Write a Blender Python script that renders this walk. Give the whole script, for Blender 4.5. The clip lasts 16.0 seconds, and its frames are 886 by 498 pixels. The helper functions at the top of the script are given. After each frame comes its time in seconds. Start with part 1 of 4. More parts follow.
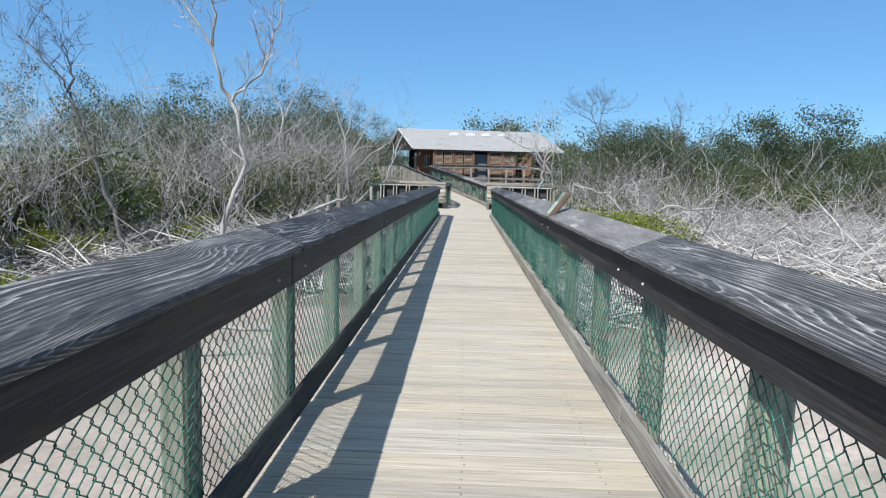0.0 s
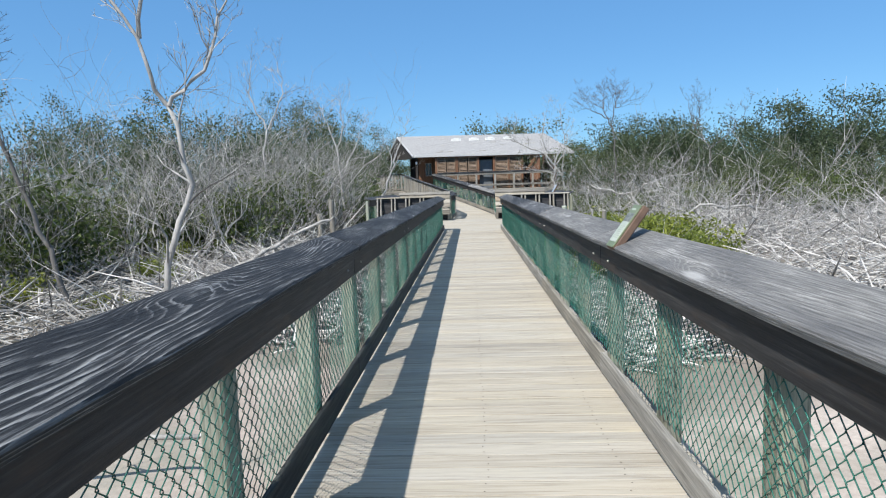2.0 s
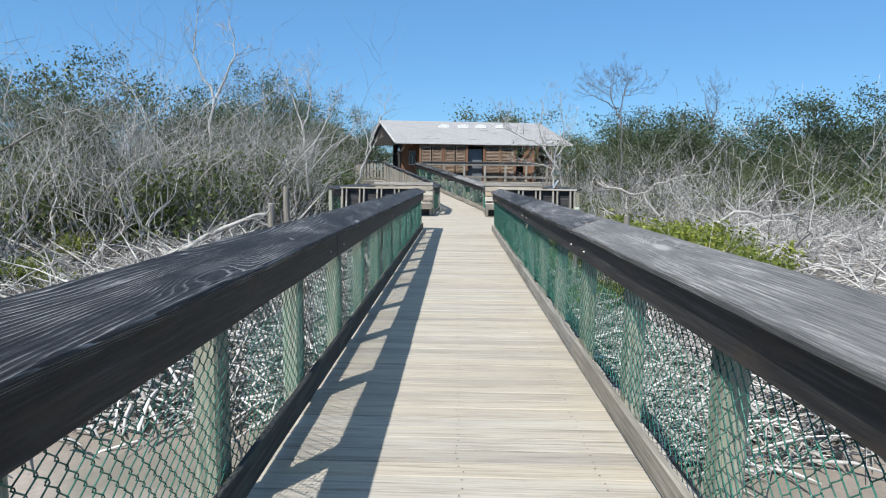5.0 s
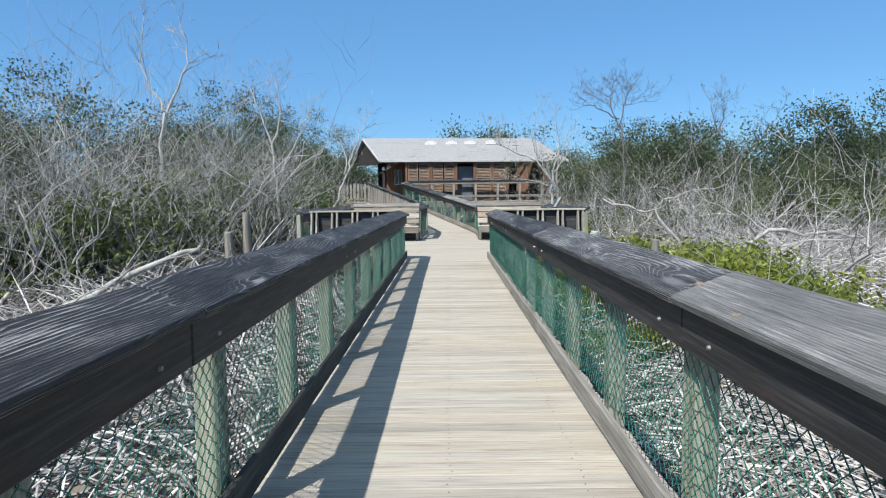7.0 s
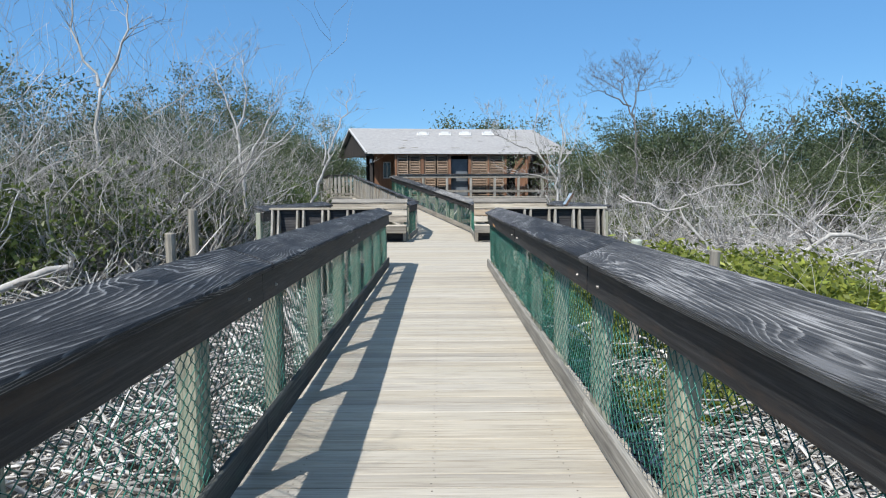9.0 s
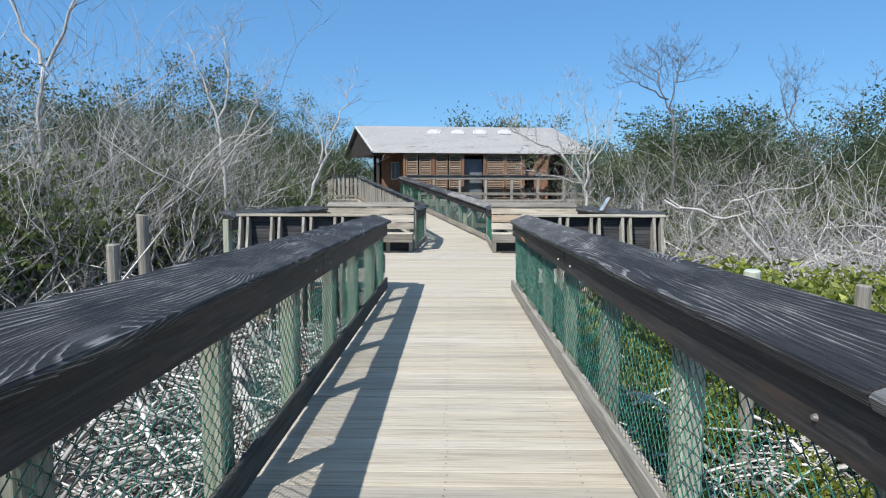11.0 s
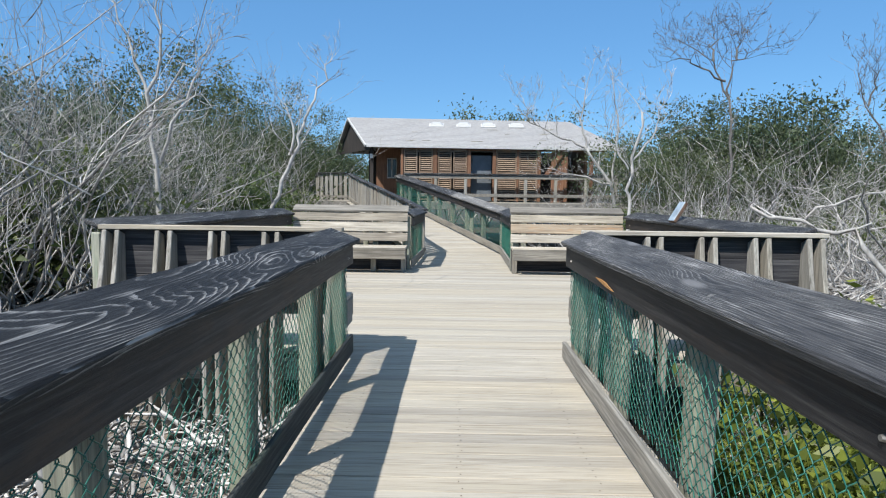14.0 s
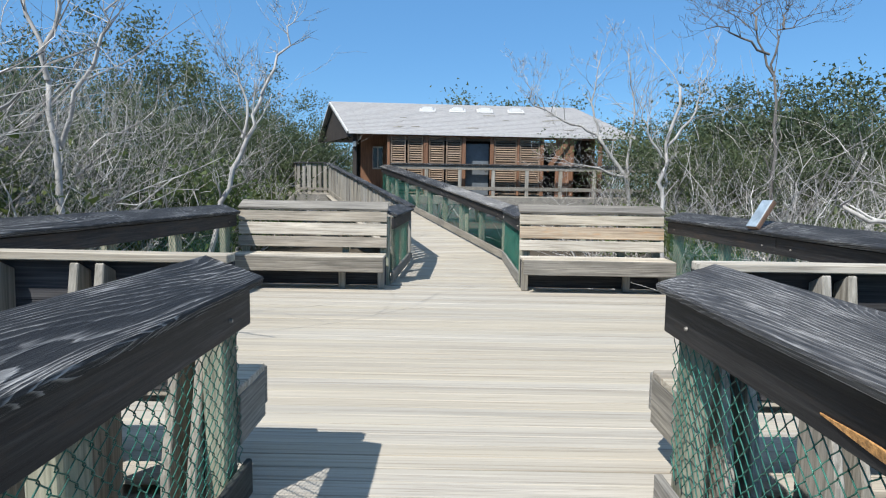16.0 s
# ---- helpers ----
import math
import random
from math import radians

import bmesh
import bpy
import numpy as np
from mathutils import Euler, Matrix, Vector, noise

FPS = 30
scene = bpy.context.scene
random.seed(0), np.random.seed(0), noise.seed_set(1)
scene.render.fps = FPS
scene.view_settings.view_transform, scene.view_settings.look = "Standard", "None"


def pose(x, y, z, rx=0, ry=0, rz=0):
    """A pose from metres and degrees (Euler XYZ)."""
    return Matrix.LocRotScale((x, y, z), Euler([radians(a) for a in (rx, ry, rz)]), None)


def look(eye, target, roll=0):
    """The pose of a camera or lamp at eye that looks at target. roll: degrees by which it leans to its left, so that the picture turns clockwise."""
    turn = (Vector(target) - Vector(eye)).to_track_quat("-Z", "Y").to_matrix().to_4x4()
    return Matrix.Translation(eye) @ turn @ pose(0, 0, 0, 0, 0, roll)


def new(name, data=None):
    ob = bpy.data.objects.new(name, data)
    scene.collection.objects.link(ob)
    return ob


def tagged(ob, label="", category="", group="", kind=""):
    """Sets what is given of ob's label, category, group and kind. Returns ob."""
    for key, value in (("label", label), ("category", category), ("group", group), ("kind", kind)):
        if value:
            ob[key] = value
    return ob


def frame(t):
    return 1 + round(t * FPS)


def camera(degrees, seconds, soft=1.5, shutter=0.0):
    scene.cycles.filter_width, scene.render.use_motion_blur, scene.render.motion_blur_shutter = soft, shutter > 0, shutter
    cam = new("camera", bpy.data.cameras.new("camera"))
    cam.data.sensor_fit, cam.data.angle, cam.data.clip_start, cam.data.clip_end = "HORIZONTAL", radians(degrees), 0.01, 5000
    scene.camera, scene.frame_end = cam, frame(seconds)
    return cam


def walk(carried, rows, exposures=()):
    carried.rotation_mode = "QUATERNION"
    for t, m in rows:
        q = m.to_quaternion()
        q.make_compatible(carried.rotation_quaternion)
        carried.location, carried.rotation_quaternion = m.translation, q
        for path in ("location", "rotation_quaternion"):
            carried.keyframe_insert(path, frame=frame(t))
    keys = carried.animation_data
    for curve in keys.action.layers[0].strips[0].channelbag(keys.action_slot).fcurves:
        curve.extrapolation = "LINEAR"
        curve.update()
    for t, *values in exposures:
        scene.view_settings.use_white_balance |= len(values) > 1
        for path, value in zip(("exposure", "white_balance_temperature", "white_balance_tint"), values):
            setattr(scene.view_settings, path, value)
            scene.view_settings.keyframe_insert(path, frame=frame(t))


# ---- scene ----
LENS = 70.6
cam = camera(LENS, 16.0, soft=1.15)
# seconds, eye x, y, z, then the three turns in degrees
ROWS = [
    (0, -0.065, 0.000, 1.378, 83.50, -1.40, 2.03),
    (0.5, -0.053, 0.617, 1.396, 83.55, -1.70, 4.78),
    (1, -0.060, 1.233, 1.403, 82.90, -1.03, 6.15),
    (1.5, -0.084, 1.824, 1.426, 83.46, 0.18, 5.29),
    (2, -0.099, 2.438, 1.426, 84.23, 1.84, 2.46),
    (2.5, -0.131, 3.041, 1.428, 84.09, 1.73, 1.46),
    (3, -0.129, 3.637, 1.408, 83.35, 0.77, 0.80),
    (3.5, -0.095, 4.241, 1.394, 82.86, -0.19, 0.55),
    (4, -0.063, 4.839, 1.402, 82.89, -0.96, 1.06),
    (6.5, -0.099, 7.846, 1.389, 84.73, 0.24, 1.45),
    (7, -0.047, 8.434, 1.395, 85.20, 0.62, 0.37),
    (7.5, 0.015, 9.051, 1.411, 85.64, 0.70, -0.88),
    (8, 0.004, 9.684, 1.393, 85.41, 0.38, -0.84),
    (10.5, -0.015, 12.821, 1.391, 84.23, 0.11, 0.73),
    (11, -0.015, 13.399, 1.394, 84.97, -0.12, 0.87),
    (11.5, 0.013, 14.016, 1.382, 84.61, -0.23, 0.37),
    (12, -0.010, 14.638, 1.378, 84.73, 0.02, 1.05),
    (12.5, -0.004, 15.254, 1.393, 85.09, 0.07, 1.61),
    (13, -0.060, 15.862, 1.385, 85.47, -0.23, 1.93),
    (13.5, -0.047, 16.493, 1.376, 85.27, -0.54, 1.53),
    (14, -0.096, 17.110, 1.385, 85.10, -0.68, 1.09),
    (14.5, -0.066, 17.771, 1.390, 84.78, -0.72, 0.56),
    (15, -0.113, 18.415, 1.389, 84.64, -0.68, 0.28),
    (15.5, -0.090, 19.056, 1.388, 84.50, -0.81, 0.23),
    (16, -0.103, 19.692, 1.406, 84.41, -0.94, 0.42),
]
walk(cam, [(t, pose(*r)) for t, *r in ROWS])

# ---- light ----
SUN_DIR = Vector((0.45, 0.64, -1.0)).normalized()      # the way the sunlight travels
world = bpy.data.worlds.new("sky")
scene.world = world
world.use_nodes = True
wt = world.node_tree
sky = wt.nodes.new("ShaderNodeTexSky")
sky.sky_type = "NISHITA"
sky.sun_disc = False
sky.sun_elevation = math.asin(-SUN_DIR.z)
sky.sun_rotation = math.atan2(-SUN_DIR.x, -SUN_DIR.y)
sky.air_density, sky.dust_density, sky.ozone_density = 0.9, 0.0, 1.2
tint = wt.nodes.new("ShaderNodeMix")
tint.data_type, tint.blend_type = "RGBA", "MULTIPLY"
tint.inputs[0].default_value, tint.inputs[7].default_value = 1.0, (0.665, 0.97, 1.165, 1)
wt.links.new(sky.outputs[0], tint.inputs[6])
even = wt.nodes.new("ShaderNodeMix")
even.data_type = "RGBA"
even.inputs[0].default_value, even.inputs[7].default_value = 0.5, (1.2, 3.35, 6.9, 1)
wt.links.new(tint.outputs[2], even.inputs[6])
# the sky overhead, out of view, is made paler so that shadows turn less blue
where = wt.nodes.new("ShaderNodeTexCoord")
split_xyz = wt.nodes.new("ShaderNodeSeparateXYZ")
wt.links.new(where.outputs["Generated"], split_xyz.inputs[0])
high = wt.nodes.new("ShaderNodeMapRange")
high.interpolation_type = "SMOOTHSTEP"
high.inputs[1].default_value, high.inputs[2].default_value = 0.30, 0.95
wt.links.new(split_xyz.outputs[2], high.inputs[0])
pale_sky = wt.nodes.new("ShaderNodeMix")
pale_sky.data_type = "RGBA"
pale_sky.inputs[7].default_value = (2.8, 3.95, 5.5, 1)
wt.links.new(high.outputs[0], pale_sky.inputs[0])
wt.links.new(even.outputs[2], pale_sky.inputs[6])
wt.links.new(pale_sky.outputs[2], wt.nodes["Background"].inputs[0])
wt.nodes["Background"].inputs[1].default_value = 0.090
lamp = bpy.data.lights.new("sun", "SUN")
lamp.energy, lamp.angle, lamp.color = 4.7, radians(0.55), (1.0, 0.96, 0.905)
sun = new("sun", lamp)
sun.matrix_world = look((0, 0, 30), Vector((0, 0, 30)) + SUN_DIR)
scene.view_settings.exposure = 0.45

# ---- materials ----
def material(name, rough=0.8, metal=0.0):
    m = bpy.data.materials.new(name)
    m.use_nodes = True
    b = m.node_tree.nodes["Principled BSDF"]
    b.inputs["Roughness"].default_value, b.inputs["Metallic"].default_value = rough, metal
    return m, m.node_tree, b


def ramp_of(nt, fac, stops):
    r = nt.nodes.new("ShaderNodeValToRGB")
    e = r.color_ramp.elements
    while len(e) < len(stops):
        e.new(0.5)
    for k, (p, c) in zip(e, stops):
        k.position, k.color = p, (*c, 1)
    nt.links.new(fac, r.inputs[0])
    return r.outputs[0]


def texture(nt, kind, vec, **values):
    n = nt.nodes.new(kind)
    nt.links.new(vec, n.inputs["Vector"])
    for k, v in values.items():
        n.inputs[k.replace("_", " ")].default_value = v
    return n


def place(nt, scale, shift=None):
    """Object coordinates, stretched, and shifted by chance from object to object."""
    c = nt.nodes.new("ShaderNodeTexCoord")
    m = nt.nodes.new("ShaderNodeMapping")
    m.inputs["Scale"].default_value = scale
    nt.links.new(c.outputs["Object"], m.inputs["Vector"])
    o = nt.nodes.new("ShaderNodeObjectInfo")
    k = nt.nodes.new("ShaderNodeMath")
    k.operation = "MULTIPLY"
    k.inputs[1].default_value = 57.0 if shift is None else shift
    nt.links.new(o.outputs["Random"], k.inputs[0])
    cxyz = nt.nodes.new("ShaderNodeCombineXYZ")
    for i in range(3):
        nt.links.new(k.outputs[0], cxyz.inputs[i])
    a = nt.nodes.new("ShaderNodeVectorMath")
    a.operation = "ADD"
    nt.links.new(m.outputs[0], a.inputs[0])
    nt.links.new(cxyz.outputs[0], a.inputs[1])
    return a.outputs[0], o.outputs["Random"]


def mix(nt, how, fac, a, b):
    n = nt.nodes.new("ShaderNodeMix")
    n.data_type, n.blend_type = "RGBA", how
    for sock, v in ((n.inputs[0], fac), (n.inputs[6], a), (n.inputs[7], b)):
        if isinstance(v, (int, float)):
            sock.default_value = v
        elif isinstance(v, tuple):
            sock.default_value = (*v, 1)
        else:
            nt.links.new(v, sock)
    return n.outputs[2]


def bump(nt, b, height, strength, distance):
    n = nt.nodes.new("ShaderNodeBump")
    n.inputs["Strength"].default_value, n.inputs["Distance"].default_value = strength, distance
    nt.links.new(height, n.inputs["Height"])
    nt.links.new(n.outputs[0], b.inputs["Normal"])


def wood(name, dark, mid, light, along, rough=0.85, grain=60.0, vary=0.25, relief=0.5, stain=None, patch=0.8, run=0.03):
    """Weathered wood whose grain runs along one local axis (0, 1 or 2)."""
    m, nt, b = material(name, rough)
    b.inputs["Specular IOR Level"].default_value = 0.3
    sc = [grain] * 3
    sc[along] = grain * run
    vec, rnd = place(nt, tuple(sc))
    fine = texture(nt, "ShaderNodeTexNoise", vec, Scale=1.0, Detail=6.0, Roughness=0.65, Distortion=0.4)
    sc2 = [5.0] * 3
    sc2[along] = 0.9
    vec2, _ = place(nt, tuple(sc2))
    broad = texture(nt, "ShaderNodeTexNoise", vec2, Scale=1.0, Detail=4.0, Roughness=0.6)
    fac = fine.outputs[0]
    col = ramp_of(nt, fac, [(0.30, dark), (0.5, mid), (0.72, light)])
    shade = ramp_of(nt, broad.outputs[0], [(0.3, (0.62, 0.62, 0.62)), (0.7, (1.12, 1.1, 1.06))])
    col = mix(nt, "MULTIPLY", patch, col, shade)
    if stain:
        spots = texture(nt, "ShaderNodeTexNoise", vec2, Scale=2.3, Detail=5.0, Roughness=0.7)
        f = ramp_of(nt, spots.outputs[0], [(0.52, (0, 0, 0)), (0.68, (1, 1, 1))])
        col = mix(nt, "MIX", f, col, stain)
    tone = ramp_of(nt, rnd, [(0.0, (1 - vary, 1 - vary * 1.05, 1 - vary * 1.1)), (0.35, (1.0, 0.97, 0.91)), (0.7, (0.98, 0.98, 0.97)), (1.0, (1 + vary * 0.5,) * 3)])
    col = mix(nt, "MULTIPLY", 1.0, col, tone)
    nt.links.new(col, b.inputs["Base Color"])
    bump(nt, b, fac, relief, 0.004)
    return m


def cap_wood(name, dark, mid, light, spacing=0.017, swirl=0.05, contrast=1.0, bleach=None, rough=0.72):
    """Deeply weathered flat-sawn wood along y: raised bright growth lines that flow round knots."""
    m, nt, b = material(name, rough)
    b.inputs["Specular IOR Level"].default_value = 0.35

    def calc(op, p, q):
        k = nt.nodes.new("ShaderNodeMath")
        k.operation = op
        for sock, v in zip(k.inputs, (p, q)):
            if isinstance(v, (int, float)):
                sock.default_value = v
            elif v is not None:
                nt.links.new(v, sock)
        return k.outputs[0]

    vw, rnd = place(nt, (3.2, 0.42, 3.2))
    warp = texture(nt, "ShaderNodeTexNoise", vw, Scale=1.0, Detail=1.6, Roughness=0.45)
    vk, _ = place(nt, (2.4, 0.5, 0.0))
    knots = texture(nt, "ShaderNodeTexVoronoi", vk, Scale=1.0, Randomness=1.0)
    knots.voronoi_dimensions = "2D"
    near = nt.nodes.new("ShaderNodeMapRange")
    near.interpolation_type = "SMOOTHERSTEP"
    for k, v in ((1, 0.0), (2, 0.30), (3, 0.05), (4, 0.0)):
        near.inputs[k].default_value = v
    nt.links.new(knots.outputs["Distance"], near.inputs[0])
    co = nt.nodes.new("ShaderNodeTexCoord")
    xyz = nt.nodes.new("ShaderNodeSeparateXYZ")
    nt.links.new(co.outputs["Object"], xyz.inputs[0])
    u = calc("ADD", calc("MULTIPLY", xyz.outputs[0], 0.55), calc("MULTIPLY", warp.outputs[0], swirl * 6.0))
    u = calc("ADD", u, near.outputs[0])
    u = calc("ADD", u, calc("MULTIPLY", xyz.outputs[2], 0.8))
    vj, _ = place(nt, (45.0, 2.2, 45.0))
    jag = texture(nt, "ShaderNodeTexNoise", vj, Scale=1.0, Detail=3.0, Roughness=0.6)
    u = calc("ADD", u, calc("MULTIPLY", jag.outputs[0], 0.011))
    line = calc("FRACT", calc("MULTIPLY", u, 1.0 / spacing), None)
    vf, _ = place(nt, (150.0, 3.5, 150.0))
    fine = texture(nt, "ShaderNodeTexNoise", vf, Scale=1.0, Detail=5.0, Roughness=0.7)
    vb, _ = place(nt, (7.0, 1.3, 7.0))
    broad = texture(nt, "ShaderNodeTexNoise", vb, Scale=1.0, Detail=5.0, Roughness=0.62)
    ridge = ramp_of(nt, line, [(0.0, (0.04,) * 3), (0.60, (0.10,) * 3), (0.84, (0.8,) * 3), (0.94, (1.0,) * 3), (1.0, (0.04,) * 3)])
    amount = ramp_of(nt, broad.outputs[0], [(0.34, (0.14 * contrast,) * 3), (0.64, (1.0 * contrast,) * 3)])
    lines = mix(nt, "MULTIPLY", 1.0, ridge, amount)
    grain = ramp_of(nt, fine.outputs[0], [(0.32, (0.0,) * 3), (0.72, (1.0,) * 3)])
    f = mix(nt, "MIX", 0.42, lines, grain)
    col = ramp_of(nt, f, [(0.08, dark), (0.36, mid), (0.78, light)])
    tone = ramp_of(nt, broad.outputs[0], [(0.28, (0.66, 0.66, 0.68)), (0.72, (1.2, 1.19, 1.16))])
    col = mix(nt, "MULTIPLY", 1.0, col, tone)
    core = ramp_of(nt, knots.outputs["Distance"], [(0.035, (1, 1, 1)), (0.075, (0, 0, 0))])
    col = mix(nt, "MIX", core, col, tuple(v * 1.5 for v in mid))
    worn = calc("ADD", calc("MULTIPLY", broad.outputs[0], 0.5), calc("MULTIPLY", fine.outputs[0], 0.5))
    col = mix(nt, "MIX", ramp_of(nt, worn, [(0.57, (0, 0, 0)), (0.66, (0.8,) * 3)]), col, bleach or tuple(v * 1.25 for v in light))
    shade = ramp_of(nt, rnd, [(0.0, (0.85,) * 3), (1.0, (1.12, 1.11, 1.1))])
    col = mix(nt, "MULTIPLY", 1.0, col, shade)
    nt.links.new(col, b.inputs["Base Color"])
    bump(nt, b, f, 0.9, 0.007)
    return m


DECK = wood("deck_wood", (0.25, 0.225, 0.188), (0.415, 0.388, 0.34), (0.50, 0.472, 0.42), 0, 0.8, 85.0, 0.14, 0.8, patch=0.55, stain=(0.43, 0.40, 0.335), run=0.055)
CAP = cap_wood("cap_wood", (0.009, 0.010, 0.012), (0.04, 0.042, 0.046), (0.27, 0.275, 0.28), 0.009, 0.035, 1.15)
CAP_PALE = cap_wood("cap_wood_pale", (0.11, 0.11, 0.108), (0.25, 0.248, 0.243), (0.42, 0.415, 0.405), 0.007, 0.02, 0.6)
CAP_GREY = cap_wood("cap_wood_grey", (0.022, 0.024, 0.028), (0.10, 0.102, 0.106), (0.34, 0.342, 0.345), 0.008, 0.04, 1.1)
CAP_SWIRL = cap_wood("cap_wood_swirl", (0.012, 0.013, 0.015), (0.034, 0.036, 0.04), (0.32, 0.323, 0.325), 0.011, 0.07, 1.15)
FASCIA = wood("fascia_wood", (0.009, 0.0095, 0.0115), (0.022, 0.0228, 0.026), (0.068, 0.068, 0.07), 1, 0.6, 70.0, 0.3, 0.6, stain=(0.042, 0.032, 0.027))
# darker copy of the kick wood: shade on the left inner face, put into colour
KICK_SHADED = wood("kick_wood_shaded", (0.018, 0.021, 0.022), (0.045, 0.05, 0.05), (0.11, 0.115, 0.11), 1, 0.8, 70.0, 0.2, 0.6, stain=(0.05, 0.065, 0.055))
KICK = wood("kick_wood", (0.13, 0.125, 0.115), (0.25, 0.24, 0.22), (0.39, 0.38, 0.35), 1, 0.8, 70.0, 0.2, 0.6)
POST = wood("post_wood", (0.15, 0.16, 0.132), (0.31, 0.325, 0.27), (0.47, 0.465, 0.39), 2, 0.85, 60.0, 0.25, 0.7, stain=(0.24, 0.29, 0.22))
BENCH = wood("bench_wood", (0.24, 0.215, 0.18), (0.45, 0.42, 0.365), (0.62, 0.59, 0.53), 0, 0.8, 60.0, 0.3, 0.9, patch=1.0)
BENCH_TAN = wood("bench_wood_tan", (0.23, 0.18, 0.135), (0.42, 0.35, 0.275), (0.58, 0.51, 0.42), 0, 0.8, 60.0, 0.2, 0.9, stain=(0.42, 0.25, 0.13), patch=1.0)
GREY_BOARD = wood("grey_board", (0.12, 0.112, 0.10), (0.25, 0.238, 0.215), (0.40, 0.385, 0.355), 0, 0.82, 60.0, 0.2, 0.9, patch=1.0)
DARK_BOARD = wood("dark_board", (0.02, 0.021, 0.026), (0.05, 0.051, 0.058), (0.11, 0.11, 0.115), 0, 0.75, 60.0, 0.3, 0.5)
CEDAR = wood("cedar", (0.11, 0.055, 0.035), (0.21, 0.112, 0.07), (0.32, 0.185, 0.12), 2, 0.75, 50.0, 0.25, 0.4)
SLAT = wood("slat_wood", (0.15, 0.108, 0.082), (0.27, 0.20, 0.15), (0.40, 0.31, 0.24), 0, 0.75, 50.0, 0.3, 0.4)
GREYWOOD = wood("grey_wood", (0.16, 0.153, 0.135), (0.31, 0.30, 0.275), (0.46, 0.45, 0.415), 2, 0.85, 55.0, 0.3, 0.6)
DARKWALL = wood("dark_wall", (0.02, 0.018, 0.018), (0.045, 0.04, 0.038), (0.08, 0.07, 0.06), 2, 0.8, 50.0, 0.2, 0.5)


def plain(name, colour, rough, metal=0.0, scale=8.0, vary=0.2, relief=0.1):
    m, nt, b = material(name, rough, metal)
    vec, rnd = place(nt, (scale,) * 3)
    n = texture(nt, "ShaderNodeTexNoise", vec, Scale=1.0, Detail=6.0, Roughness=0.6)
    c = ramp_of(nt, n.outputs[0], [(0.3, tuple(v * (1 - vary) for v in colour)), (0.7, tuple(v * (1 + vary) for v in colour))])
    nt.links.new(c, b.inputs["Base Color"])
    bump(nt, b, n.outputs[0], relief, 0.01)
    return m


VINYL = plain("green_vinyl", (0.028, 0.145, 0.108), 0.34, 0, 9, 0.45)
STEEL = plain("bolt_steel", (0.30, 0.29, 0.27), 0.45, 0.8, 30)
NAIL = plain("rusty_nail", (0.06, 0.045, 0.038), 0.7, 0.3, 40.0, 0.3)
ROOFING = plain("roof_shingle", (0.32, 0.318, 0.318), 0.9, 0, 6.0, 0.14, 0.6)
WHITE = plain("white_paint", (0.72, 0.72, 0.70), 0.6, 0, 5.0, 0.08)
TRIM = plain("weathered_trim", (0.48, 0.48, 0.475), 0.7, 0, 5.0, 0.12)
PALE_SIGN = plain("sign_paint", (0.42, 0.45, 0.37), 0.35, 0, 12.0, 0.2)
BROWN = plain("sign_edge", (0.13, 0.08, 0.055), 0.7, 0, 10.0, 0.3)
DOOR = plain("door_paint", (0.13, 0.15, 0.17), 0.5, 0, 4.0, 0.2)
ACRYLIC = plain("skylight_acrylic", (0.55, 0.55, 0.53), 0.25, 0, 3.0, 0.05)


def bark(name, dark, light, rough=0.9):
    m, nt, b = material(name, rough)
    vec, rnd = place(nt, (9, 9, 3))
    n = texture(nt, "ShaderNodeTexNoise", vec, Scale=1.0, Detail=6.0, Roughness=0.7)
    g = nt.nodes.new("ShaderNodeNewGeometry")
    isl = ramp_of(nt, g.outputs["Random Per Island"], [(0.0, (0.36,) * 3), (0.5, (0.85,) * 3), (1.0, (1.55,) * 3)])
    c = ramp_of(nt, n.outputs[0], [(0.3, dark), (0.7, light)])
    c = mix(nt, "MULTIPLY", 1.0, c, isl)
    nt.links.new(c, b.inputs["Base Color"])
    bump(nt, b, n.outputs[0], 0.5, 0.02)
    return m


def leaf(name, dark, light):
    m, nt, b = material(name, 0.5)
    g = nt.nodes.new("ShaderNodeNewGeometry")
    c = ramp_of(nt, g.outputs["Random Per Island"], [(0.0, dark), (0.75, light), (1.0, tuple(min(1, v * 1.6) for v in light))])
    o = nt.nodes.new("ShaderNodeObjectInfo")
    tone = ramp_of(nt, o.outputs["Random"], [(0.0, (0.75, 0.8, 0.8)), (1.0, (1.2, 1.1, 0.9))])
    c = mix(nt, "MULTIPLY", 1.0, c, tone)
    nt.links.new(c, b.inputs["Base Color"])
    t = nt.nodes.new("ShaderNodeBsdfTranslucent")
    nt.links.new(c, t.inputs[0])
    s = nt.nodes.new("ShaderNodeMixShader")
    s.inputs[0].default_value = 0.42
    out = nt.nodes["Material Output"]
    nt.links.new(b.outputs[0], s.inputs[1])
    nt.links.new(t.outputs[0], s.inputs[2])
    nt.links.new(s.outputs[0], out.inputs[0])
    return m


TWIG = bark("dead_twig", (0.28, 0.272, 0.26), (0.57, 0.557, 0.535))
BARK_DARK = bark("dark_bark", (0.07, 0.066, 0.062), (0.20, 0.19, 0.178))
TWIG_DARK = bark("thicket_twig", (0.22, 0.213, 0.20), (0.52, 0.505, 0.48))
LEAF_DEEP = leaf("mangrove_leaf", (0.048, 0.075, 0.04), (0.108, 0.142, 0.075))
LEAF_BRIGHT = leaf("fresh_leaf", (0.085, 0.12, 0.025), (0.20, 0.24, 0.045))
LEAF_MID = leaf("shrub_leaf", (0.05, 0.085, 0.025), (0.12, 0.16, 0.05))


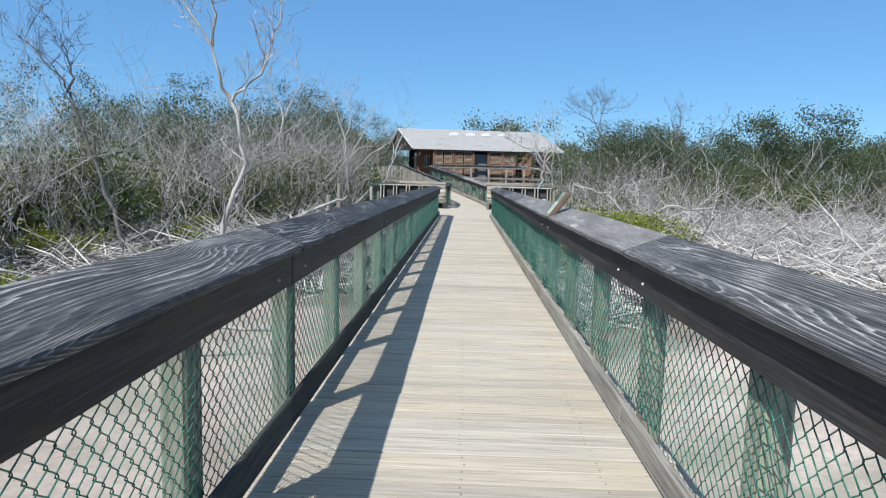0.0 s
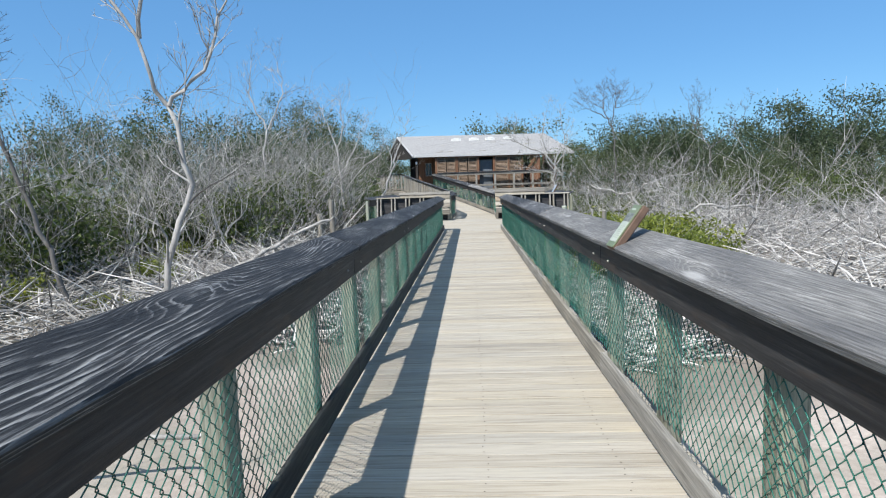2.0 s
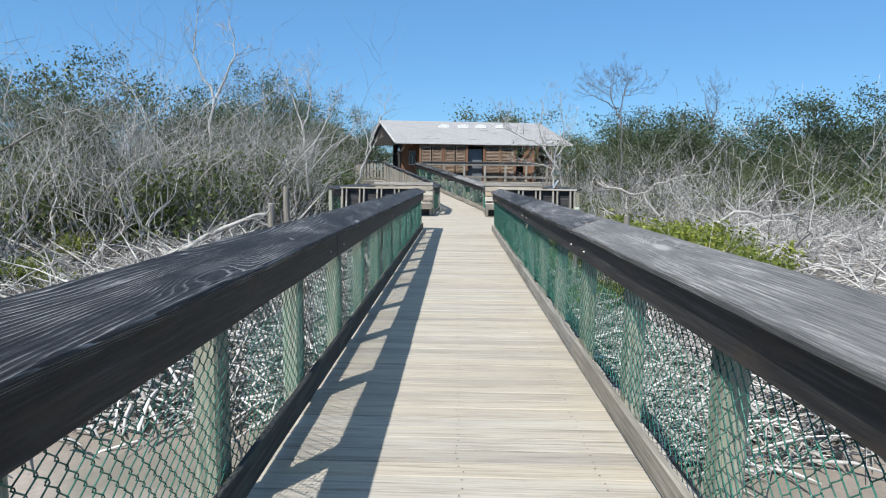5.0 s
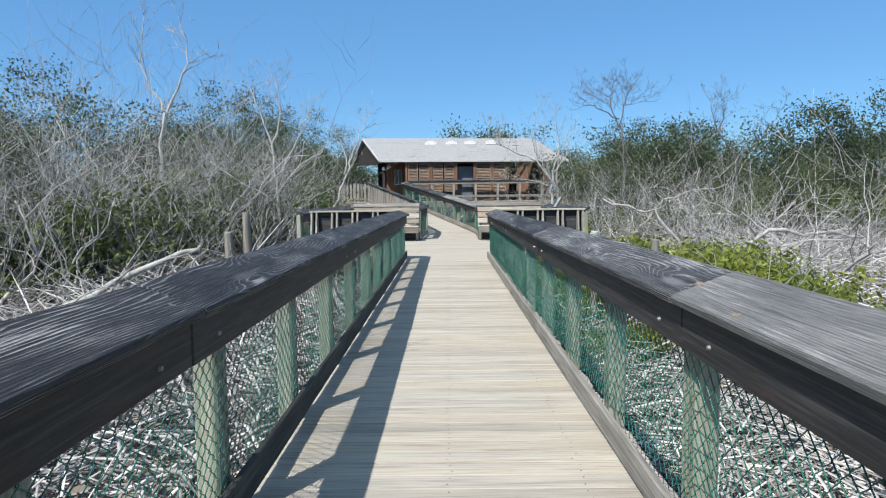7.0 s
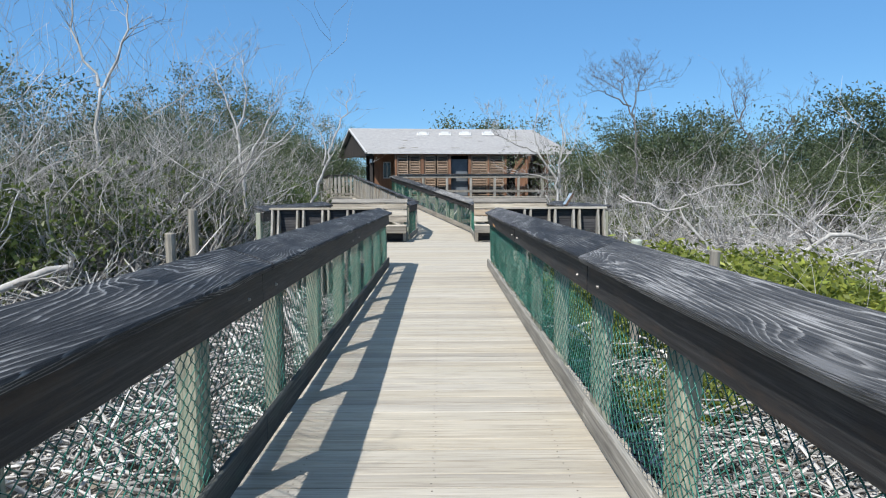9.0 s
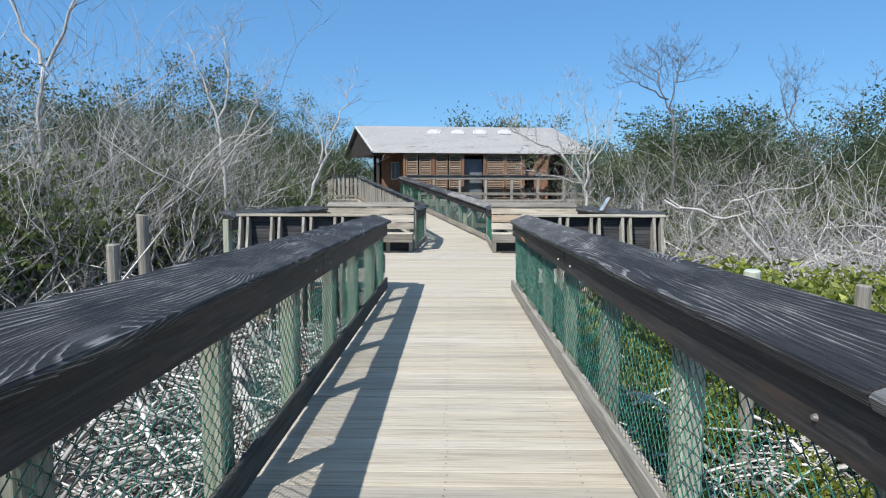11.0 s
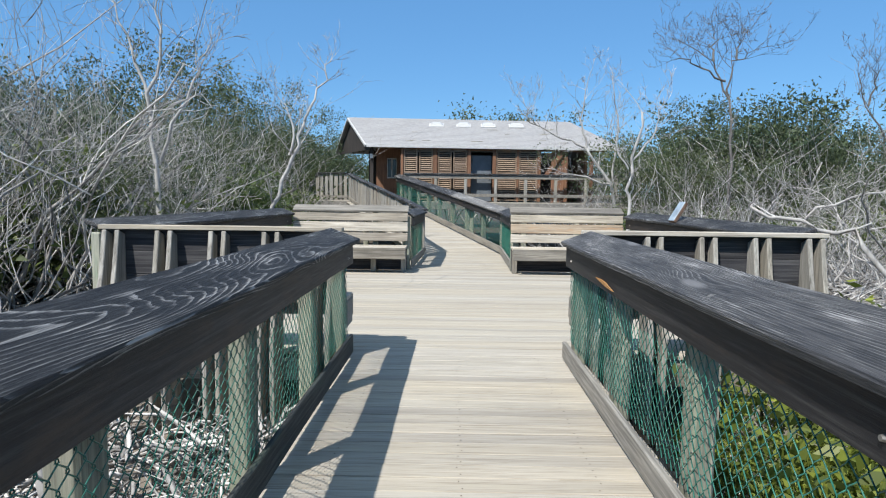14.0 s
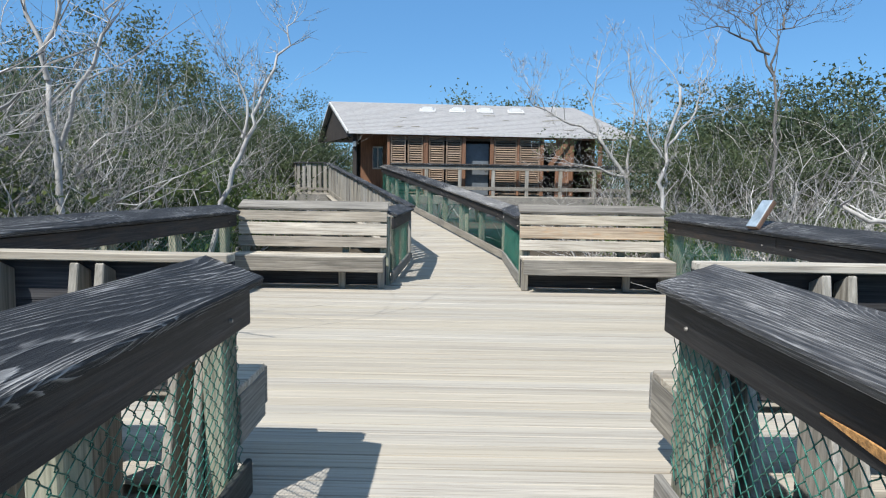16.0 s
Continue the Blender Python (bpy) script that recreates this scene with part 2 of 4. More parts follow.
def mud():
    m, nt, b = material("mud", 0.75)
    c = nt.nodes.new("ShaderNodeTexCoord")
    n = texture(nt, "ShaderNodeTexNoise", c.outputs["Object"], Scale=0.35, Detail=7.0, Roughness=0.62)
    n2 = texture(nt, "ShaderNodeTexNoise", c.outputs["Object"], Scale=14.0, Detail=6.0, Roughness=0.7)
    a = ramp_of(nt, n.outputs[0], [(0.3, (0.23, 0.20, 0.168)), (0.5, (0.40, 0.345, 0.30)), (0.7, (0.49, 0.435, 0.385))])
    d = ramp_of(nt, n2.outputs[0], [(0.3, (0.75,) * 3), (0.7, (1.1,) * 3)])
    col = mix(nt, "MULTIPLY", 1.0, a, d)
    # algae-stained hollows, and dark brown ground under the woods
    n3 = texture(nt, "ShaderNodeTexNoise", c.outputs["Object"], Scale=0.5, Detail=4.0, Roughness=0.55)
    wet = ramp_of(nt, n3.outputs[0], [(0.50, (0, 0, 0)), (0.62, (0.8, 0.8, 0.8))])
    col = mix(nt, "MIX", wet, col, (0.22, 0.215, 0.17))
    xyz = nt.nodes.new("ShaderNodeSeparateXYZ")
    nt.links.new(c.outputs["Object"], xyz.inputs[0])

    def rise(sock, lo, hi):
        r = nt.nodes.new("ShaderNodeMapRange")
        r.inputs[1].default_value, r.inputs[2].default_value = lo, hi
        nt.links.new(sock, r.inputs[0])
        return r.outputs[0]

    def higher(p, q):
        k = nt.nodes.new("ShaderNodeMath")
        k.operation = "MAXIMUM"
        nt.links.new(p, k.inputs[0])
        nt.links.new(q, k.inputs[1])
        return k.outputs[0]

    # the mud turns darker brown farther along the walk, with an uneven edge
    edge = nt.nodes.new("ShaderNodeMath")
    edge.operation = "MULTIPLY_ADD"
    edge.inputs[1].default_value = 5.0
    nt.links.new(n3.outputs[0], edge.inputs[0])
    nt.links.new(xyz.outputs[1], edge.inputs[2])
    far_brown = nt.nodes.new("ShaderNodeMath")
    far_brown.operation = "MULTIPLY"
    far_brown.inputs[1].default_value = 0.55
    nt.links.new(rise(edge.outputs[0], 11.5, 13.5), far_brown.inputs[0])
    col = mix(nt, "MIX", far_brown.outputs[0], col, (0.12, 0.105, 0.082))
    woods_brown = higher(rise(xyz.outputs[0], -7.5, -11.0), rise(xyz.outputs[1], 26.0, 31.0))
    col = mix(nt, "MIX", woods_brown, col, (0.075, 0.062, 0.045))
    nt.links.new(col, b.inputs["Base Color"])
    bump(nt, b, n2.outputs[0], 0.4, 0.03)
    return m


MUD = mud()

# ---- making things ----
def mesh_of(name, bm, mat, smooth=False):
    me = bpy.data.meshes.new(name)
    bm.to_mesh(me)
    bm.free()
    me.materials.append(mat)
    if smooth:
        me.shade_smooth()
    return me


def raw_mesh(name, verts, faces, mat, smooth=False):
    me = bpy.data.meshes.new(name)
    me.from_pydata(verts, [], faces)
    me.materials.append(mat)
    if smooth:
        me.shade_smooth()
    return me


def put(name, me, parent=None, m=None, label="", kind=""):
    ob = new(name, me)
    if parent is not None:
        ob.parent = parent
    if m is not None:
        ob.matrix_basis = m
    return tagged(ob, label, kind=kind)


def part(name, bm, mat, parent, label="", m=None, smooth=False):
    return put(name, mesh_of(name, bm, mat, smooth), parent, m, label)


def thing(name, label, category, m=None, group="", kind=""):
    ob = new(name)
    ob.empty_display_size = 0.2
    if m is not None:
        ob.matrix_basis = m
    return tagged(ob, label, category, group, kind)


def board(sx, sy, sz, bevel=0.006, wobble=0.0, cuts=0, seed=0):
    """A sawn board about its middle, edges eased, with a little warp along its longest side."""
    bm = bmesh.new()
    bmesh.ops.create_cube(bm, size=1.0)
    bmesh.ops.scale(bm, vec=(sx, sy, sz), verts=bm.verts)
    if bevel:
        bmesh.ops.bevel(bm, geom=list(bm.edges), offset=bevel, segments=1, affect="EDGES")
    if cuts:
        ax = max(range(3), key=lambda i: (sx, sy, sz)[i])
        long = [e for e in bm.edges if abs(e.verts[0].co[ax] - e.verts[1].co[ax]) > 0.5 * (sx, sy, sz)[ax]]
        bmesh.ops.subdivide_edges(bm, edges=long, cuts=cuts, use_grid_fill=True)
    if wobble:
        for v in bm.verts:
            q = v.co * 1.7 + Vector((seed * 3.1, seed * 1.7, seed))
            v.co += Vector((noise.noise(q), noise.noise(q + Vector((9, 0, 0))), noise.noise(q + Vector((0, 9, 0))))) * wobble
    return bm


def tube_into(verts, faces, pts, radii, sides=4):
    """Adds a tapered tube along the points to the lists."""
    base = len(verts)
    n = len(pts)
    for i, (p, r) in enumerate(zip(pts, radii)):
        d = (pts[min(i + 1, n - 1)] - pts[max(i - 1, 0)])
        d = d.normalized() if d.length > 1e-6 else Vector((0, 0, 1))
        a = d.orthogonal().normalized()
        b = d.cross(a)
        for k in range(sides):
            t = 2 * math.pi * k / sides
            verts.append(p + (a * math.cos(t) + b * math.sin(t)) * r)
    for i in range(n - 1):
        for k in range(sides):
            k2 = (k + 1) % sides
            faces.append((base + i * sides + k, base + i * sides + k2, base + (i + 1) * sides + k2, base + (i + 1) * sides + k))
    faces.append(tuple(base + (n - 1) * sides + k for k in range(sides)))


GROUND_Z = -0.75


def ground_z(x, y):
    """Height of the mud; a shallow tidal gutter runs along one side of the walk."""
    dip = max(0.0, min((x - 0.2) / 1.0, 1.0)) * max(0.0, min((6.5 - x) / 3.5, 1.0)) * max(0.0, min((18.5 - y) / 3.0, 1.0))
    return GROUND_Z - 0.72 * dip + 0.10 * noise.noise(Vector((x * 0.25, y * 0.25, 0)))


# ---- ground ----
def ground():
    bm = bmesh.new()
    xs = [-1500, -300, -80] + [-40 + 1.25 * i for i in range(65)] + [80, 300, 1500]
    ys = [-1500, -300, -60] + [-15 + 1.25 * i for i in range(61)] + [100, 300, 1500]
    grid = []
    for y in ys:
        row = []
        for x in xs:
            row.append(bm.verts.new((x, y, ground_z(x, y))))
        grid.append(row)
    for j in range(len(ys) - 1):
        for i in range(len(xs) - 1):
            bm.faces.new((grid[j][i], grid[j][i + 1], grid[j + 1][i + 1], grid[j + 1][i]))
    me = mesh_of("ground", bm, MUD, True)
    tagged(new("ground", me), "pale pinkish-brown tidal mud flat with leaf litter", "ground", kind="structure")


ground()

# ---- boardwalk ----
PLANK_PITCH = 0.146
plank_meshes = [mesh_of("plank", board(1.0, PLANK_PITCH - 0.0055, 0.04, 0.004), DECK) for _ in range(2)]


def lay_planks(deck, spans, seed):
    """One plank per entry: middle x, y, top z, length, turn and pitch."""
    rnd = random.Random(seed)
    for cx, cy, z, length, turn, pitch in spans:
        m = pose(cx + rnd.uniform(-0.012, 0.012), cy, z - 0.02 + rnd.uniform(-0.002, 0.002), pitch + rnd.uniform(-0.3, 0.3), rnd.uniform(-0.08, 0.08), turn + rnd.uniform(-0.12, 0.12))
        put("plank", rnd.choice(plank_meshes), deck, m @ Matrix.Diagonal((length, 1, 1, 1)))


def chain_link(length, z0, z1, rise=0.0, pitch=0.036, r=0.0026, knuckled=True):
    """Woven wire: each wire zigzags from bottom to top and hooks its neighbours. Runs along y at x = 0."""
    verts, faces = [], []
    n = int(length / pitch)
    rows = int((z1 - z0) / pitch)
    for i in range(n):
        pts = []
        for k in range(rows + 1):
            side = (k + i) % 2
            turn = 1 if side else -1
            y = (i + 0.5 + 0.56 * turn) * pitch
            bulge = 0.014 * noise.noise(Vector((y * 1.3, k * 0.1, 0)))
            y += 0.006 * noise.noise(Vector((i * 0.7, k * 0.9, 3)))
            z = 0.005 * noise.noise(Vector((i * 0.9, k * 0.7, 8))) + z0 + (z1 - z0) * k / rows + rise * y / length
            for dz in ((-0.10, 0.10) if knuckled and 0 < k < rows else (0.0,)):
                pts.append(Vector((turn * (0.003 if dz <= 0 else 0.001) + bulge, y, z + dz * pitch)))
        tube_into(verts, faces, pts, [r] * len(pts), 3)
    return raw_mesh("chain_link", verts, faces, VINYL, True)


def railing(name, label, p0, p1, side, joints, posts, pale=None, height=1.0, fence=True, caps=None, group="boardwalk railings", post_low=-1.0, kick=(0.119, 0.155, 0.038, 0.02), kick_mat=None):
    """A timber railing from p0 to p1 (inner face of the boards). side: 1 when the outside lies to the right of the way, else -1."""
    p0, p1 = Vector(p0), Vector(p1)
    d = p1 - p0
    length, rise = d.xy.length, d.z
    turn = math.degrees(math.atan2(-d.x, d.y))
    root = thing(name, label, "railing", pose(*p0, 0, 0, turn), group)
    pitch = math.degrees(math.atan2(rise, length))
    full = math.hypot(length, rise)

    def z_at(y):
        return rise * y / length

    edges = [0.0] + list(joints) + [length]
    for i, (a, b) in enumerate(zip(edges, edges[1:])):
        mid = (a + b) / 2
        lng = (b - a) * full / length - 0.006
        wide = 0.272
        tilt = -20 * side
        cx = side * (-0.05 + 0.5 * wide * math.cos(radians(20)))
        cz = height - 0.008 + 0.5 * wide * math.sin(radians(20))
        rz = (i % 3 - 1) * 0.15
        mat = (pale or {}).get(i, CAP) if caps is None else caps
        part("cap_board", board(wide, lng, 0.042, 0.008, 0.006, 10, i + len(name)), mat, root, "weathered blackened cap board" if mat is CAP else "sun-bleached cap board",
             pose(cx, mid, cz + z_at(mid), pitch, 0, rz) @ pose(0, 0, 0, 0, tilt, 0))
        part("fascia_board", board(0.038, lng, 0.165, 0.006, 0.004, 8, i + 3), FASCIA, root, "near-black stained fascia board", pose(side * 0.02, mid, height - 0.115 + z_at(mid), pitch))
        part("kick_board", board(kick[2], lng, kick[1], 0.006, 0.003, 6, i + 7), kick_mat or KICK, root, "kick board coloured dark for its shaded side" if kick_mat else "grey weathered kick board", pose(side * kick[3], mid, kick[0] + z_at(mid), pitch))
        for bx in (0.25, lng - 0.25):
            bolt = bmesh.new()
            bmesh.ops.create_cone(bolt, cap_ends=True, segments=8, radius1=0.011, radius2=0.007, depth=0.012)
            part("bolt", bolt, STEEL, root, "", pose(-side * 0.003, a + bx, height - 0.13 + z_at(a + bx), 0, -side * 90))
    for y in posts:
        if y <= length:
            lo = post_low
            part("post", board(0.098, 0.142, height - 0.02 - lo, 0.012, 0.006, 3, y), POST, root, "", pose(side * 0.112, y, (height - 0.02 + lo) / 2 + z_at(y), 0, 0, 0))
    if fence:
        put("chain_link", chain_link(length, 0.17, height - 0.15, rise, knuckled=length > 20), root, pose(side * 0.048, 0, 0), "green vinyl-coated chain-link mesh", "stuff")
    return root


def deck_surface(name, label):
    return thing(name, label, "floor", kind="structure")


WALK_Y0, WALK_Y1 = -4.0, 22.42
walkway = deck_surface("floor_walkway", "pale weathered cross-laid timber deck planks")
n = int((WALK_Y1 - WALK_Y0) / PLANK_PITCH)
lay_planks(walkway, [(-0.05, WALK_Y1 - (i + 0.5) * PLANK_PITCH, 0, 2.12, 0, 0) for i in range(n)], 1)
for x in (-0.95, -0.05, 0.85):
    part("stringer", board(0.09, WALK_Y1 - WALK_Y0, 0.24, 0.005), POST, walkway, "", pose(x, (WALK_Y0 + WALK_Y1) / 2, -0.165))

def nail_rows(floor, xs, y0, y1):
    """Pairs of dark nail heads where each plank crosses a stringer."""
    rr = random.Random(77)
    v, f = [], []
    for i in range(int((y1 - y0) / PLANK_PITCH)):
        for x in xs:
            for dy in (-0.035, 0.035):
                c = Vector((x + rr.gauss(0, 0.008), y1 - (i + 0.5) * PLANK_PITCH + dy + rr.gauss(0, 0.004), 0.0025))
                base = len(v)
                v += [c + Vector((math.cos(k * 1.0472), math.sin(k * 1.0472), 0)) * 0.0042 for k in range(6)] + [c + Vector((0, 0, 0.001))]
                f += [(base + k, base + (k + 1) % 6, base + 6) for k in range(6)]
    put("nail_heads", raw_mesh("nail_heads", v, f, NAIL), floor, None, "rusty dark nail heads in pairs", "stuff")


nail_rows(walkway, (-0.72, -0.05, 0.62), WALK_Y0, WALK_Y1)
RAIL_Y1 = 22.37
left_posts = [2.14 + 1.27 * k - WALK_Y0 for k in range(-4, 16)] + [RAIL_Y1 - 0.08 - WALK_Y0]
right_posts = [2.02 + 1.265 * k - WALK_Y0 for k in range(-4, 16)] + [RAIL_Y1 - 0.08 - WALK_Y0]
railing("railing", "blackened timber railing with green chain-link along the boardwalk", (-0.95, WALK_Y0, 0), (-0.95, RAIL_Y1, 0), -1,
        [v - WALK_Y0 for v in (-0.4, 3.2, 6.9, 10.6, 14.25, 17.9)], left_posts, pale={0: CAP_GREY, 1: CAP_GREY, 6: CAP_SWIRL}, kick=(0.115, 0.16, 0.03, 0.015), kick_mat=KICK_SHADED)
railing("railing", "weathered timber railing with bleached cap and green chain-link", (0.845, WALK_Y0, 0), (0.845, RAIL_Y1, 0), 1,
        [v - WALK_Y0 for v in (-0.2, 3.4, 7.05, 10.8, 14.6, 18.2)], right_posts, pale={1: CAP_GREY, 2: CAP_PALE, 3: CAP_PALE, 4: CAP_GREY, 5: CAP, 6: CAP_GREY}, post_low=-1.75, kick=(0.09, 0.14, 0.038, 0.008))

right_rail = [o for o in scene.objects if o.name.startswith("railing")][1]
SPLIT = plain("split_wood", (0.42, 0.22, 0.075), 0.8, 0, 60.0, 0.5, 0.8)
split = board(0.006, 0.46, 0.03, 0.003, 0.010, 9, 2)
for v in split.verts:
    v.co.z *= max(0.12, 1 - abs(v.co.y / 0.23) ** 1.6)
part("split_wood", split, SPLIT, right_rail, "raw orange split in the fascia", pose(-0.003, 20.99 - WALK_Y0, 0.846, 3))

KNOT_TAN = plain("knot_tan", (0.25, 0.175, 0.11), 0.7, 0, 70.0, 0.5, 0.8)
KNOT_GREY = plain("knot_grey", (0.15, 0.15, 0.148), 0.7, 0, 60.0, 0.6, 0.8)


def knot(rail, side, x, y, z, size, mat, label):
    """A raised end-grain knot in a tilted cap board."""
    bm = bmesh.new()
    bmesh.ops.create_cone(bm, cap_ends=True, segments=12, radius1=1.0, radius2=0.62, depth=1.0)
    for v in bm.verts:
        v.co *= 1 + 0.25 * noise.noise(v.co * 1.9 + Vector((y, x, 0)))
        v.co = Vector((v.co.x * size * 0.55, v.co.y * size, v.co.z * 0.006))
    part("knot", bm, mat, rail, label, pose(x, y - WALK_Y0, z, 0, -20 * side, 12))


left_rail = [o for o in scene.objects if o.name.startswith("railing")][0]
for x, y, z, r, mat in ((-0.012, 10.32, 1.025, 0.03, KNOT_TAN), (0.065, 10.80, 1.055, 0.026, KNOT_TAN), (0.001, 19.38, 1.030, 0.035, KNOT_GREY), (-0.016, 17.41, 1.024, 0.035, KNOT_GREY)):
    knot(right_rail, 1, x, y, z, r, mat, "raised pale knot in the cap")
for x, y, z, r, mat in ((0.003, 2.35, 1.030, 0.035, KNOT_GREY), (-0.039, 9.48, 1.045, 0.04, KNOT_GREY), (-0.026, 10.52, 1.041, 0.045, KNOT_GREY)):
    knot(left_rail, -1, x, y, z, r, mat, "raised pale knot in the cap")

# ---- landing ----
LAND_Y0, LAND_Y1 = 22.42, 28.62
landing = deck_surface("floor_landing", "pale weathered planks of the wide bench landing")
spans = []
n = int((LAND_Y1 - LAND_Y0) / PLANK_PITCH)
for i in range(n):
    y = LAND_Y0 + (i + 0.5) * PLANK_PITCH
    far = (y - LAND_Y0) / (LAND_Y1 - LAND_Y0)
    x0, x1 = (-3.58 + 0.34 * far, 3.26 - 0.06 * far) if y > 22.5 else (-1.08, 1.08)
    spans.append(((x0 + x1) / 2, y, 0, x1 - x0, 0, 0))
lay_planks(landing, spans, 2)
for x in (-2.6, -0.9, 0.9, 2.6):
    part("stringer", board(0.09, LAND_Y1 - LAND_Y0, 0.24, 0.005), POST, landing, "", pose(x, (LAND_Y0 + LAND_Y1) / 2, -0.165))
railing("railing", "blackened timber railing closing the side of the landing", (-3.4, 22.95, 0), (-3.07, 28.5, 0), -1, [], [0.1, 1.4, 2.7, 4.0, 5.4], height=1.02, group="landing railings")
railing("railing", "dark timber railing closing the side of the landing", (3.06, 22.95, 0), (3.0, 28.5, 0), 1, [2.7], [0.1, 1.4, 2.7, 4.0, 5.4], height=1.02, group="landing railings")


def bench(name, label, x0, x1, m, group, tan=False):
    """A slatted plank bench, seat front at y = 0, back at y = 0.55."""
    root = thing(name, label, "bench", m, group)
    w, cx = x1 - x0, (x0 + x1) / 2
    part("seat_front", board(w, 0.04, 0.20, 0.006, 0.004, 6, 1), GREY_BOARD, root, "", pose(cx, 0.02, 0.36))
    for i, y in enumerate((0.11, 0.26, 0.41)):
        part("seat_slat", board(w, 0.138, 0.04, 0.006, 0.004, 6, i), BENCH, root, "", pose(cx, y, 0.445 + 0.003 * i))
    for i, (z, h) in enumerate(((0.615, 0.148), (0.797, 0.17), (0.978, 0.145))):
        part("back_slat", board(w, 0.036, h, 0.006, 0.005, 6, i + 3), BENCH_TAN if tan and i == 1 else BENCH, root, "orange-worn slat" if tan and i == 1 else "", pose(cx, 0.53 + 0.02 * i, z, -7))
    part("cap_board", board(w + 0.02, 0.25, 0.04, 0.008, 0.005, 6, 9), GREY_BOARD, root, "grey bleached cap board", pose(cx, 0.66, 1.125, 22))
    part("back_board", board(w - 0.02, 0.03, 0.40, 0.004), DARK_BOARD, root, "very dark board under the seat", pose(cx, 0.50, 0.22))
    for x in (x0 + 0.06, cx + 0.45, x1 - 0.06):
        part("leg", board(0.09, 0.09, 0.42, 0.006), GREYWOOD, root, "", pose(x, 0.34, 0.21))
        part("back_post", board(0.09, 0.09, 2.0, 0.006), POST, root, "", pose(x, 0.66, 0.08))
    return root


bench("bench", "pale weathered plank bench with slatted back on the landing", -3.06, -0.95, pose(0, 28.0, 0), "landing benches")
bench("bench", "pale weathered plank bench with an orange-worn back slat", 0.93, 2.97, pose(0, 28.0, 0), "landing benches", True)


def near_bench(label, sx, x0, x1):
    """A bench that backs onto the near edge of the landing and faces away up the walk."""
    root = thing("bench", label, "bench", pose(0, 22.4, 0), "landing benches")
    cx, w = sx * (x0 + x1) / 2, x1 - x0
    part("top_rail", board(w, 0.10, 0.038, 0.005, 0.003, 6, 2), BENCH, root, "pale bleached top rail", pose(cx, 0.0, 1.085))
    for i, z in enumerate((0.56, 0.765, 0.965)):
        part("back_board", board(w - 0.02, 0.035, 0.201, 0.004, 0.001, 6, i), DARK_BOARD, root, "very dark back board", pose(cx, 0.06, z + 0.012))
    for i in range(5):
        x = x0 + 0.14 + i * (w - 0.26) / 4
        for dx in (-0.045, 0.065):
            bm = board(0.04, 0.10, 1.70, 0.005, 0.004, 5, i)
            for v in bm.verts:
                if v.co.y < 0:
                    v.co.y -= 0.20 * min(max(0.78 - v.co.z, 0.0) / 0.8, 1)
                elif v.co.z > 0.8:
                    v.co.z -= 0.04
            part("back_post", bm, GREYWOOD, root, "", pose(sx * (x + dx), -0.005, 0.21))
    for i, y in enumerate((0.14, 0.285, 0.43)):
        part("seat_slat", board(w + 0.0, 0.138, 0.04, 0.005, 0.003, 6, i), BENCH, root, "", pose(sx * ((x0 + x1) / 2), y - 0.02, 0.46))
    part("seat_front", board(w + 0.0, 0.038, 0.2, 0.005), KICK, root, "", pose(sx * ((x0 + x1) / 2), 0.50, 0.36))
    part("seat_end", board(0.04, 0.39, 0.24, 0.005), KICK, root, "", pose(sx * (x0 + 0.02), 0.285, 0.32))
    part("rim_board", board(w, 0.04, 0.20, 0.005, 0.003, 6, 4), GREY_BOARD, root, "", pose(cx, 0.072, -0.145))
    return root


near_bench("plank bench with dark back boards and pale top rail", -1, 1.04, 3.12)
near_bench("plank bench with pointed grey back struts and pale top rail", 1, 0.98, 3.02)

# ---- ramp to the house ----
ramp = deck_surface("floor_ramp", "pale planked ramp climbing from the landing to the house")
spans = [(0.03, LAND_Y1 + (i + 0.5) * PLANK_PITCH, 0, 2.1, 0, 0) for i in range(int(3.0 / PLANK_PITCH))]
R0, R1 = Vector((0.98, 31.9, 0.0)), Vector((-2.46, 42.0, 1.12))
way = (R1 - R0).normalized()
flat = Vector((way.x, way.y, 0)).normalized()
left = Vector((-flat.y, flat.x, 0))
turn = math.degrees(math.atan2(-flat.x, flat.y))
pitch = math.degrees(math.asin(way.z))
total = (R1 - R0).length
for i in range(int((total + 0.9) / PLANK_PITCH)):
    q = R0 + way * ((i + 0.5) * PLANK_PITCH - 0.6) + left * 0.92
    spans.append((q.x, q.y, max(q.z, 0.0), 2.1, turn, pitch if q.z > 0 else 0))
lay_planks(ramp, spans, 3)
for k in (0.1, 1.75):
    q = (R0 + R1) / 2 + left * k
    part("stringer", board(0.09, total, 0.24, 0.005), POST, ramp, "", pose(q.x, q.y, q.z - 0.17, pitch, 0, turn))
L0 = R0 + left * 1.85
L1 = R1 + left * 1.85
railing("railing", "weathered ramp railing with green chain-link", (0.93, 28.62, 0), (0.98, 31.9, 0), 1, [], [0.05, 1.2, 2.4], group="ramp railings")
railing("railing", "weathered ramp railing with green chain-link climbing to the house", R0, R1, 1, [3.6, 7.2], [0.1 + 1.25 * k for k in range(9)], pale={0: CAP_PALE}, group="ramp railings", post_low=-1.8)
railing("railing", "short weathered railing beside the bench end", (-0.86, 28.62, 0), (L0.x, L0.y, 0), -1, [], [0.05, 1.2, 2.4], group="ramp railings")


